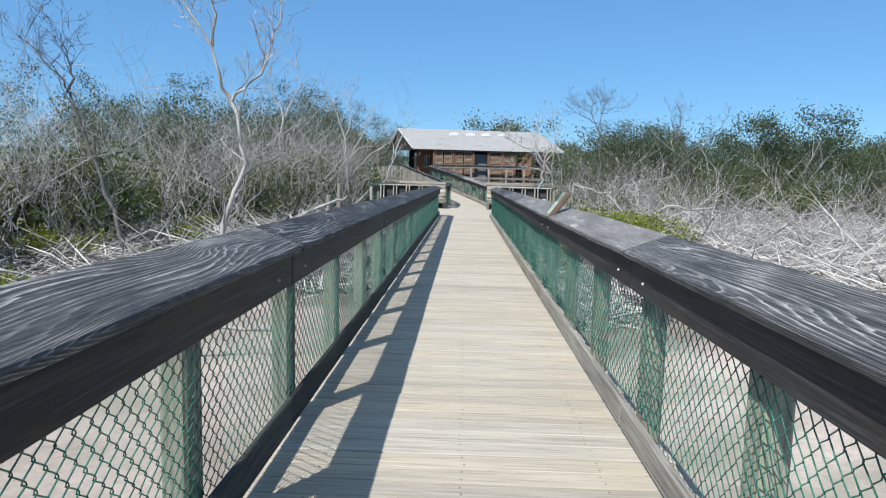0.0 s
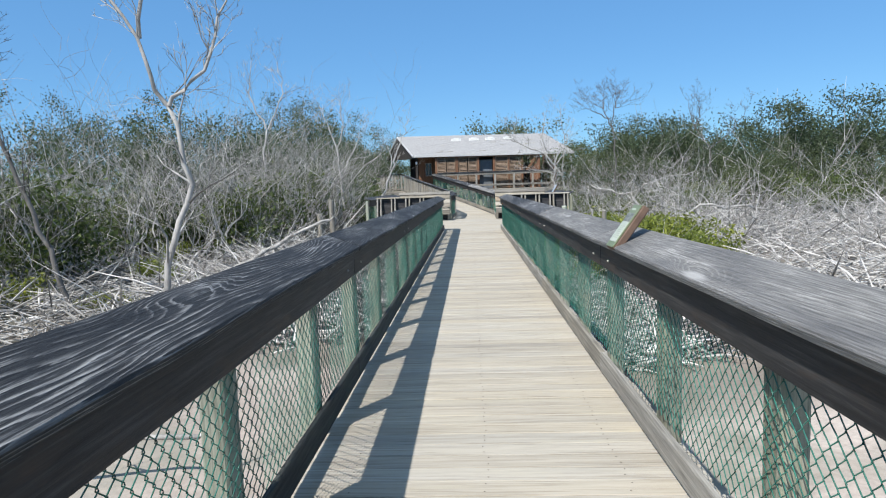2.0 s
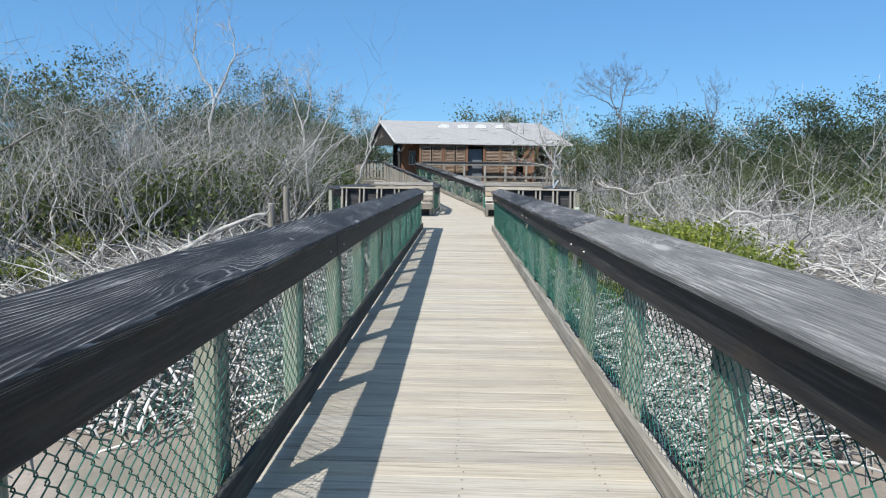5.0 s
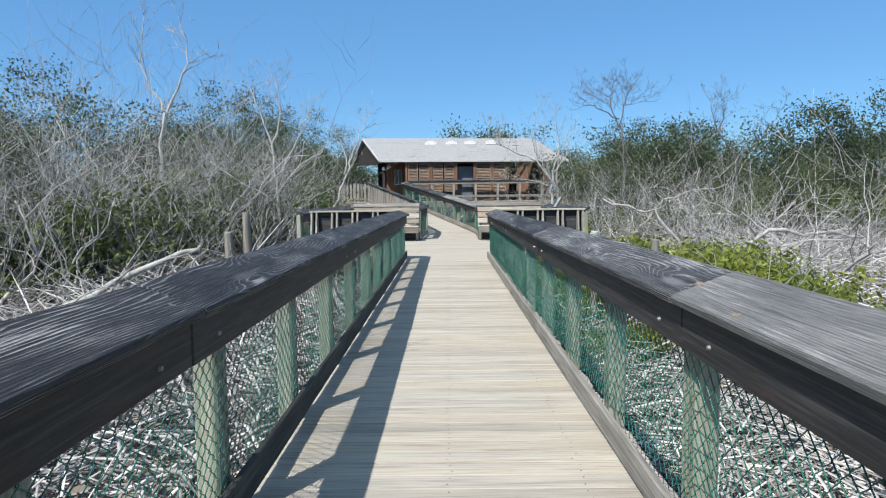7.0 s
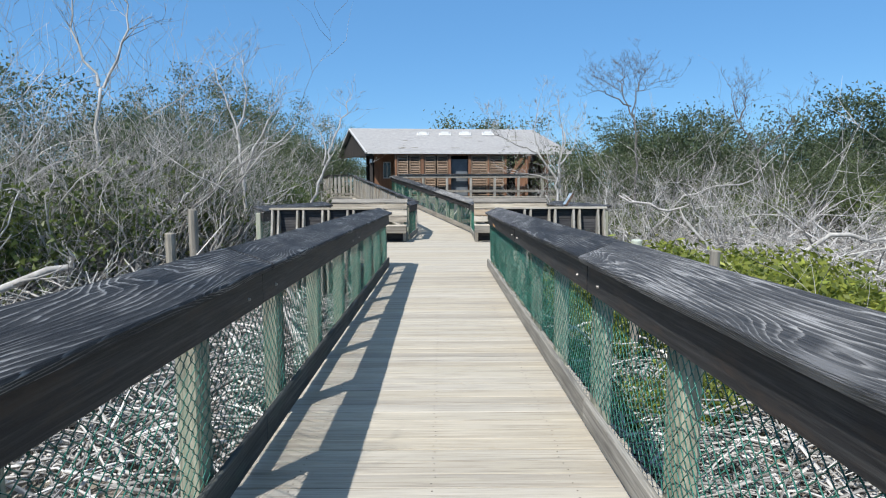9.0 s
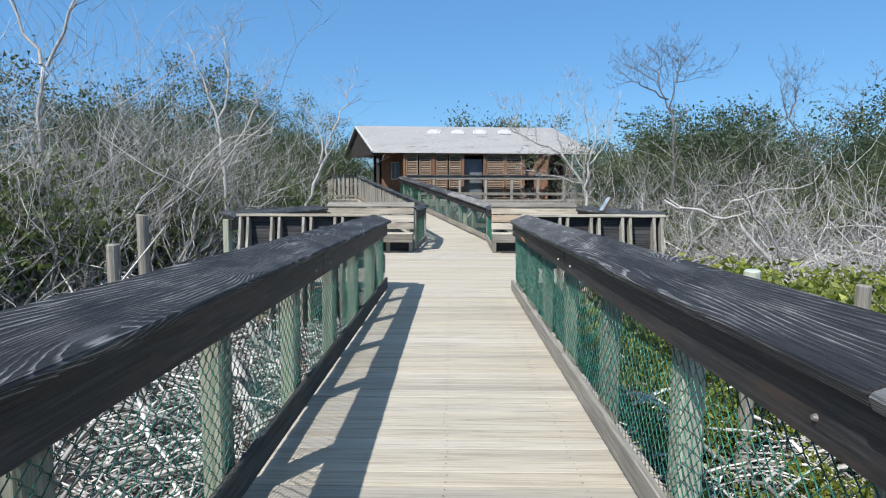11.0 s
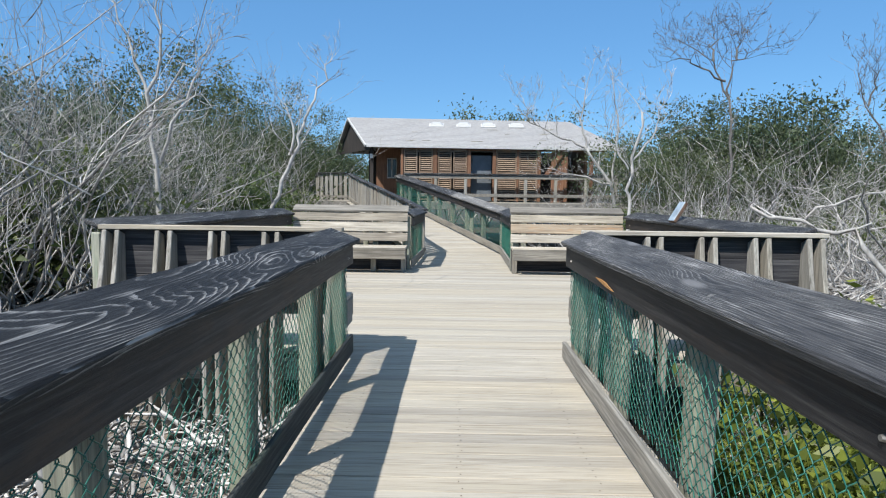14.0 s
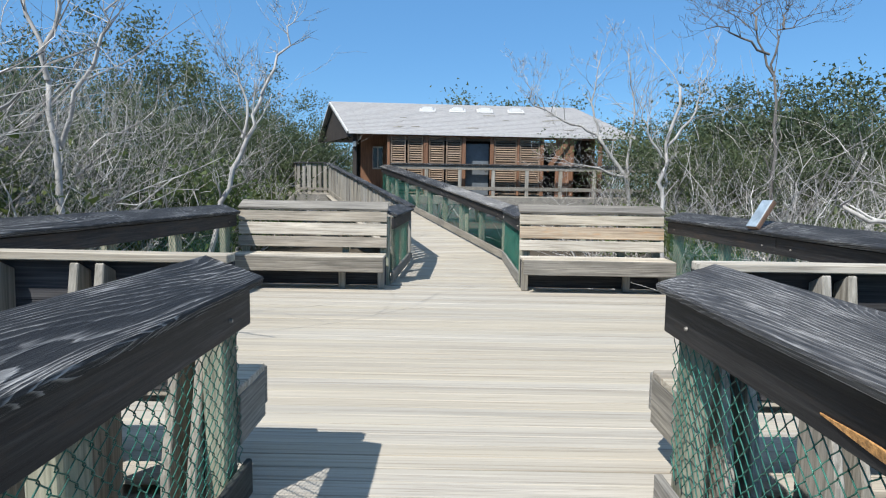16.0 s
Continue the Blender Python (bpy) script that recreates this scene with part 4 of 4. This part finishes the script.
for i in range(68):
    y = rnd.uniform(8, 34)
    x = 4.2 + abs(rnd.gauss(0, 7)) + max(0, 12 - y) * 0.3
    if clear(x, y) and not (x < 8 and 16 < y < 27) and not (y < 12.5 and x < 7):
        stand("dead_scrub", rnd.choice(SPRAWL), "sprawling tangle of bleached dead branches on the mud", "shrub", x, y, "dead brush", rnd.uniform(0.55, 1.1), 8)
for i in range(60):
    y = rnd.uniform(5, 26)
    x = -2.6 - abs(rnd.gauss(0, 3.5))
    if clear(x, y) and x > left_edge(y) - 2 and not (y < 11.5 and x > -5):
        stand("dead_scrub", rnd.choice(SCRUB), "tangle of bleached dead branches on the mud", "shrub", x, y, "dead brush", rnd.uniform(0.4, 0.85), 25)
        if y > 12 and x < -3.4 and rnd.random() < 0.5:
            stand("dead_scrub", rnd.choice(SPRAWL), "sprawling tangle of bleached dead branches on the mud", "shrub", x, y, "dead brush", rnd.uniform(0.35, 0.6), 8)
for i in range(26):
    y = rnd.uniform(33, 41)
    x = rnd.uniform(8.5, 34)
    stand_tree(rnd.choice(BUSHES), "low green mangrove bush behind the brush", x, y, "green understorey", rnd.uniform(0.9, 1.5), "bush", "bush")
for i in range(17):
    x = 8.4 + 17 * (i + rnd.random()) / 17
    y = rnd.uniform(35.5, 42) - 0.1 * (x - 8)
    stand_tree(rnd.choice(TREES), "green mangrove tree rising behind the brush", x, y, "mangrove trees", rnd.uniform(0.66, 0.9) * (1.0 if x < 13 else 0.85))
for k, (x, y, s) in enumerate(((8.3, 39.0, 0.9), (9.4, 40.0, 0.95), (9.0, 41.0, 1.0), (8.3, 44.5, 1.12), (10.4, 43.0, 1.02), (7.9, 37.4, 0.62), (9.6, 38.4, 0.7))):
    stand_tree(TREES[k % 3], "dark green mangrove tree beside the house", x, y, "mangrove trees", s)
for k, (x, y) in enumerate(((5.2, 35.8), (6.6, 36.6), (8.0, 35.2), (9.6, 35.6), (5.8, 33.8), (11.2, 34.8), (7.4, 33.0))):
    stand_tree(BUSHES[k % 2], "low green mangrove bush behind the brush", x, y, "green understorey", 0.95 + 0.1 * (k % 3), "bush", "bush")
for k, (x, y) in enumerate(((4.6, 31.5), (6.0, 30.6), (7.6, 31.4), (9.2, 30.2), (5.3, 33.4), (8.4, 33.6), (10.6, 31.8))):
    stand("dead_scrub", SPRAWL[k % 4], "sprawling tangle of bleached dead branches in the brush", "shrub", x, y, "dead brush", 0.85 + 0.1 * (k % 4), 14)
stand_tree(FAR_TREES[0], "rounded green tree showing over the roof", 1.9, 60.0, "mangrove trees", 1.3)
WIRY = [bare_shrub_mesh(140 + i, h, k, TWIG_DARK if i == 1 else TWIG, 0.35, 0.028, 3, (2, 3))[0] for i, (h, k) in enumerate(((5.0, 2), (5.6, 2), (4.4, 3)))]
for i in range(34):
    y = rnd.uniform(12, 40)
    x = left_edge(y) - rnd.uniform(-0.6, 2.6)
    if clear(x, y):
        stand("bare_shrub", rnd.choice(WIRY), "tall wiry leafless mangrove rising over the thicket", "shrub", x, y, "bare thicket", rnd.uniform(0.8, 1.12), 7)
for i in range(12):
    x, y = rnd.uniform(3.0, 7.6), rnd.uniform(35.5, 39.8)
    stand("bare_shrub", rnd.choice(WIRY), "wiry grey leafless shrub in front of the house", "shrub", x, y, "bare brush", rnd.uniform(0.5, 0.8), 9)
for i in range(16):
    x, y = rnd.uniform(7.5, 22), rnd.uniform(29, 38)
    stand("bare_shrub", rnd.choice(WIRY), "wiry grey leafless shrub rising from the brush", "shrub", x, y, "bare brush", rnd.uniform(0.6, 0.95), 10)
for i in range(20):
    x, y = rnd.uniform(6.5, 14), rnd.uniform(20, 31)
    stand("dead_scrub", SPRAWL[i % 4], "tall arching tangle of bleached dead branches", "shrub", x, y, "dead brush", rnd.uniform(1.0, 1.45), 10)
for i in range(26):
    x, y = rnd.uniform(-8.2, -4.9), rnd.uniform(23.5, 35)
    if clear(x, y):
        stand("bare_shrub", rnd.choice(SHRUBS if i % 3 else STEMS), "pale crooked leafless stems crowding the landing", "shrub", x, y, "bare thicket", rnd.uniform(0.75, 1.1), 8)
for i in range(30):
    x, y = rnd.uniform(4.9, 12), rnd.uniform(29.5, 36)
    if clear(x, y):
        stand("dead_scrub" if i % 2 else "bare_shrub", (SPRAWL if i % 2 else SHRUBS)[i % 4], "pale tangled dead branches beside the house", "shrub", x, y, "dead brush", rnd.uniform(0.75, 1.15) if i % 2 else rnd.uniform(0.5, 0.8), 14)
# the fresh green bushes beside the landing
for k in range(13):
    stand_tree(FRESH[k % 2], "bright yellow-green leafy mangrove bush by the walk", rnd.uniform(2.05, 3.0), 17.2 + 0.36 * k, "fresh bushes", rnd.uniform(0.5, 0.66), "bush", "bush")
for i in range(44):
    y = rnd.uniform(17.4, 25.5)
    x = rnd.uniform(2.5, 5.6)
    if clear(x, y) or (x > 4.4):
        stand_tree(rnd.choice(FRESH), "bright yellow-green leafy mangrove bush by the walk", x, y, "fresh bushes", rnd.uniform(0.6, 0.75) if x < 3.3 or y > 22 else rnd.uniform(0.95, 1.3), "bush", "bush")
for x, y, s in ((-5.2, 8.0, 0.6), (-7.5, 9.5, 0.8), (-9.5, 14, 1.0), (-11, 17, 1.1), (-8.8, 19, 1.0), (-7.0, 13.8, 0.55), (-7.3, 17.0, 0.8)):
    stand_tree(FRESH[0], "small yellow-green bush on the mud", x, y, "fresh bushes", s, "bush", "bush")


def bare_tree(label, limbs, seed, r=0.06, depth=2, mat=None):
    """A leafless tree: each limb is a run of points, with side shoots."""
    rr = random.Random(seed)
    root = thing("bare_tree", label, "tree", pose(*limbs[0][0]), "bare trees")
    o = Vector(limbs[0][0])
    for k, pts in enumerate(limbs):
        v, f, tips = [], [], []
        pts = [Vector(p) - o for p in pts]
        fine = []
        for a, b in zip(pts, pts[1:]):
            for i in range(4):
                q = a.lerp(b, i / 4)
                fine.append(q + Vector((rr.gauss(0, 0.045), rr.gauss(0, 0.045), rr.gauss(0, 0.02))))
        fine.append(pts[-1])
        r0 = r if k == 0 else r * 0.55
        radii = [r0 * (1 - (0.5 if k == 0 else 0.8) * i / (len(fine) - 1)) for i in range(len(fine))]
        tube_into(v, f, fine, radii, 7)
        for i in range(len(fine) // 3, len(fine)):
            for _ in range(1 if k == 0 else 2):
                d = (fine[i] - fine[i - 1]).normalized() + Vector((rr.gauss(0, 0.7), rr.gauss(0, 0.7), rr.gauss(0.2, 0.4)))
                grow(v, f, rr, fine[i], d.normalized(), rr.uniform(0.4, 0.95), max(radii[i] * 0.5, 0.006), depth, tips, 0.6, 0.2, 0.15, (2, 3), 4, 3)
        put("trunk" if k == 0 else "limb", raw_mesh("limb", v, f, mat or TWIG, True), root)
    return root


G = GROUND_Z - 0.1
bare_tree("tall pale leafless tree forking above a leaning trunk", [
    [(-4.5, 10.9, G), (-4.3, 10.85, 0.5), (-3.9, 10.85, 1.55), (-4.1, 10.8, 2.6)],
    [(-4.1, 10.8, 2.6), (-4.4, 10.7, 3.5), (-5.05, 10.6, 4.5), (-5.3, 10.6, 5.4)],
    [(-4.1, 10.8, 2.6), (-3.65, 10.9, 3.05), (-3.26, 11.0, 4.0), (-3.2, 11.1, 5.0)],
    [(-4.4, 10.7, 3.5), (-4.25, 10.6, 4.4), (-4.5, 10.5, 5.3)]], 1, 0.056, 3, TWIG_DARK)
bare_tree("dark leaning leafless tree with pale upper limbs", [
    [(-7.25, 13.2, G), (-7.55, 13.2, 0.55), (-8.05, 13.2, 1.8), (-8.45, 13.2, 2.95)],
    [(-8.45, 13.2, 2.95), (-8.85, 13.2, 3.5), (-9.35, 13.2, 4.1)],
    [(-8.45, 13.2, 2.95), (-8.35, 13.1, 3.5), (-8.45, 13.0, 4.0)]], 2, 0.055, 3, BARK_DARK)
bare_tree("tall leafless tree with wiry crown beyond the brush", [
    [(12.3, 35.0, G), (12.2, 35.0, 1.4), (12.1, 35.0, 2.9)],
    [(12.1, 35.0, 2.9), (11.3, 35.0, 4.0), (11.0, 35.0, 5.2)],
    [(11.3, 35.0, 4.0), (11.6, 35.1, 4.7), (11.4, 35.1, 5.4)],
    [(12.1, 35.0, 2.9), (13.1, 35.0, 3.6), (13.8, 35.0, 4.7)]], 3, 0.06, 3, BARK_DARK)
bare_tree("slender leafless tree with wiry crown beside the house", [
    [(7.1, 33.5, G), (6.97, 33.5, 1.76), (6.88, 33.5, 3.9)],
    [(6.88, 33.5, 3.9), (6.4, 33.5, 4.9), (5.7, 33.5, 5.3)],
    [(6.7, 33.5, 4.35), (5.9, 33.4, 4.85), (5.3, 33.4, 4.95)],
    [(6.4, 33.5, 4.9), (6.5, 33.6, 5.4), (6.45, 33.6, 5.7)],
    [(6.88, 33.5, 3.9), (6.98, 33.5, 4.9), (7.6, 33.5, 5.2)],
    [(6.98, 33.5, 4.9), (7.1, 33.6, 5.3), (7.05, 33.6, 5.6)]], 4, 0.052, 3, BARK_DARK)
bare_tree("grey leafless tree spreading across the house front", [
    [(5.6, 38.0, G), (5.1, 38.0, 1.8), (4.2, 38.0, 2.98)],
    [(4.2, 38.0, 2.98), (3.22, 38.0, 3.4), (2.34, 38.0, 3.82), (2.1, 38.0, 4.57)],
    [(4.2, 38.0, 2.98), (4.0, 38.0, 3.9), (4.2, 38.0, 5.2)],
    [(5.1, 38.0, 1.8), (3.9, 37.8, 2.1), (3.0, 37.7, 2.3)],
    [(5.1, 38.0, 1.8), (5.3, 38.1, 3.6), (5.0, 38.1, 5.3)]], 5, 0.075, 3, TWIG_DARK)
bare_tree("slim pale leafless sapling behind the bench", [
    [(3.75, 30.8, G), (3.7, 30.8, 1.25), (3.72, 30.8, 1.9), (3.86, 30.7, 3.2)],
    [(3.76, 30.8, 2.2), (4.2, 30.8, 2.8), (4.35, 30.8, 3.4)],
    [(3.72, 30.8, 1.9), (3.35, 30.7, 2.4), (3.2, 30.7, 2.9)]], 9, 0.045)
bare_tree("grey leafless tree among the stems by the landing", [
    [(-5.35, 28.2, G), (-5.35, 28.2, 1.1), (-5.46, 28.2, 2.76)],
    [(-5.46, 28.2, 2.76), (-5.8, 28.2, 3.85), (-6.2, 28.2, 4.9)],
    [(-5.46, 28.2, 2.76), (-5.2, 28.1, 4.0), (-5.3, 28.1, 5.0)],
    [(-5.4, 28.2, 1.9), (-4.7, 28.1, 3.3), (-4.35, 28.1, 3.95)]], 6, 0.065)
bare_tree("white-topped leafless tree leaning beside the ramp", [
    [(-4.6, 30.5, G), (-3.95, 30.5, 1.1), (-3.6, 30.6, 2.2), (-3.35, 30.8, 3.0)],
    [(-3.35, 30.8, 3.0), (-2.97, 31.0, 3.9), (-2.8, 31.0, 4.4)],
    [(-3.6, 30.6, 2.2), (-3.65, 30.7, 3.0), (-3.95, 30.7, 3.5)]], 7, 0.055)
bare_tree("tall grey leafless tree over the thicket", [
    [(-7.5, 24.5, G), (-7.4, 24.5, 2.0), (-7.2, 24.5, 3.6)],
    [(-7.2, 24.5, 3.6), (-7.8, 24.5, 4.8), (-7.6, 24.5, 6.0)],
    [(-7.2, 24.5, 3.6), (-6.5, 24.5, 4.8), (-6.7, 24.5, 5.8)]], 8, 0.06)


def fallen(label, pts, r):
    v, f, tips = [], [], []
    rr = random.Random(len(label))
    pts = [Vector(p) for p in pts]
    fine = [pts[0].lerp(pts[1], i / 6) if i <= 6 else pts[1].lerp(pts[2], (i - 6) / 6) for i in range(13)]
    fine = [q + Vector((rr.gauss(0, 0.03), rr.gauss(0, 0.03), rr.gauss(0, 0.05))) for q in fine]
    tube_into(v, f, fine, [r * (1 - 0.5 * i / 12) for i in range(13)], 7)
    for i in range(4, 13, 2):
        grow(v, f, rr, fine[i], Vector((rr.gauss(0, 1), rr.gauss(0, 1), 0.5)).normalized(), 0.5, r * 0.35, 1, tips, 0.6, 0.2, 0.1, (2, 3), 4, 4)
    tagged(new("fallen_branch", raw_mesh("fallen_branch", v, f, TWIG_DARK, True)), label, "branch", "fallen branches")


fallen("bleached fallen trunk propped above the mud", [(-6.2, 15.2, G), (-4.6, 15.8, 0.2), (-3.2, 16.5, 0.75)], 0.06)
fallen("bleached fallen limb lying by the walk", [(-1.7, 20.25, -0.74), (-2.1, 20.27, -0.35), (-2.75, 20.3, 0.3)], 0.06)
fallen("grey fallen limb across the mud", [(-6.5, 6.2, G), (-4.2, 6.6, -0.45), (-2.2, 6.9, -0.4)], 0.04)
fallen("pale bent limb over the green bushes", [(7.2, 26.5, G), (6.0, 26.8, 0.9), (4.6, 27.2, 1.1)], 0.05)


fallen("pale dead limb bowed low over the mud", [(5.2, 22.5, G), (7.0, 22.2, 0.55), (9.2, 22.4, 0.4)], 0.055)
fallen("pale forked dead limb beside the landing", [(6.0, 31.0, G), (7.6, 30.6, 1.2), (9.8, 30.8, 1.7)], 0.038)
fallen("bleached log lying against the walk", [(-1.45, 18.3, -0.7), (-1.9, 18.9, -0.35), (-2.5, 19.8, 0.05)], 0.085)


def litter(name, label, count, region, seed, keep, mat=None):
    """Sticks lying and leaning on the mud, thick in patches."""
    rr = random.Random(seed)
    v, f = [], []
    x0, x1, y0, y1 = region
    made = 0
    while made < count:
        x, y = rr.uniform(x0, x1), rr.uniform(y0, y1)
        if not keep(x, y) or noise.noise(Vector((x * 0.45, y * 0.45, seed))) < rr.uniform(-0.9, 0.35):
            continue
        made += 1
        a = rr.uniform(0, 2 * math.pi)
        ln = rr.uniform(0.2, 0.8) + (rr.uniform(0, 0.9) if abs(x) > 4 else 0)
        d = Vector((math.cos(a), math.sin(a), rr.gauss(0.12, 0.28)))
        p = Vector((x, y, ground_z(x, y) + abs(rr.gauss(0, 0.16))))
        pts = [p, p + d * ln * 0.5 + Vector((0, 0, rr.uniform(0, 0.08))), p + d * ln]
        tube_into(v, f, pts, [rr.uniform(0.006, 0.022)] * 2 + [0.005], 3)
    tagged(new(name, raw_mesh(name, v, f, mat or TWIG, True)), label, "litter", kind="stuff")


litter("dead_sticks", "bleached dead sticks and twigs littering the mud", 7500, (-14, -1.3, 4, 30), 3, lambda x, y: x < -1.4 and (y > 10.5 or x < -4.6) and clear(x, y))
litter("dead_sticks", "bleached dead sticks and twigs strewn over the mud flat", 10000, (1.3, 22, 2, 31), 5, lambda x, y: (y > 12.0 or x > 7.0) and clear(x, y))


litter("dead_sticks", "dense bleached dead sticks beside the boardwalk", 3600, (-5.0, -1.3, 11.0, 22.3), 11, lambda x, y: x < -1.4)
litter("dead_sticks", "dense pale sticks and reeds beside the boardwalk", 3200, (1.3, 4.6, 11.8, 18.5), 12, lambda x, y: x > 1.4)


def stump(label, x, y, top, r, mat, h=None):
    bm = bmesh.new()
    h = h or top - ground_z(x, y) + 0.2
    bmesh.ops.create_cone(bm, cap_ends=True, segments=10, radius1=r * 1.1, radius2=r, depth=h)
    for v in bm.verts:
        v.co += Vector((noise.noise(v.co * 5), noise.noise(v.co * 5 + Vector((4, 0, 0))), noise.noise(v.co * 9))) * r * 0.25
    bmesh.ops.bevel(bm, geom=[e for e in bm.edges if e.verts[0].co.z > 0 and e.verts[1].co.z > 0], offset=r * 0.15, segments=1, affect="EDGES")
    ob = tagged(new("stump_post", mesh_of("stump_post", bm, mat)), label, "post", "old posts")
    ob.matrix_basis = pose(x, y, top - h / 2, rnd.uniform(-3, 3), rnd.uniform(-3, 3))


stump("short weathered post among green bushes", 2.21, 18.04, 0.74, 0.05, GREYWOOD)
stump("white cap standing on the short weathered post", 2.21, 18.04, 0.84, 0.056, PALE_SIGN, 0.11)
stump("old grey leaning stump post in the bushes", 3.25, 18.4, 0.68, 0.06, GREYWOOD)
stump("old grey cut-off pile beside the landing", -4.6, 22.6, 1.08, 0.08, GREYWOOD)
stump("short grey cut-off pile beside the landing", -4.95, 22.4, 0.66, 0.09, GREYWOOD)
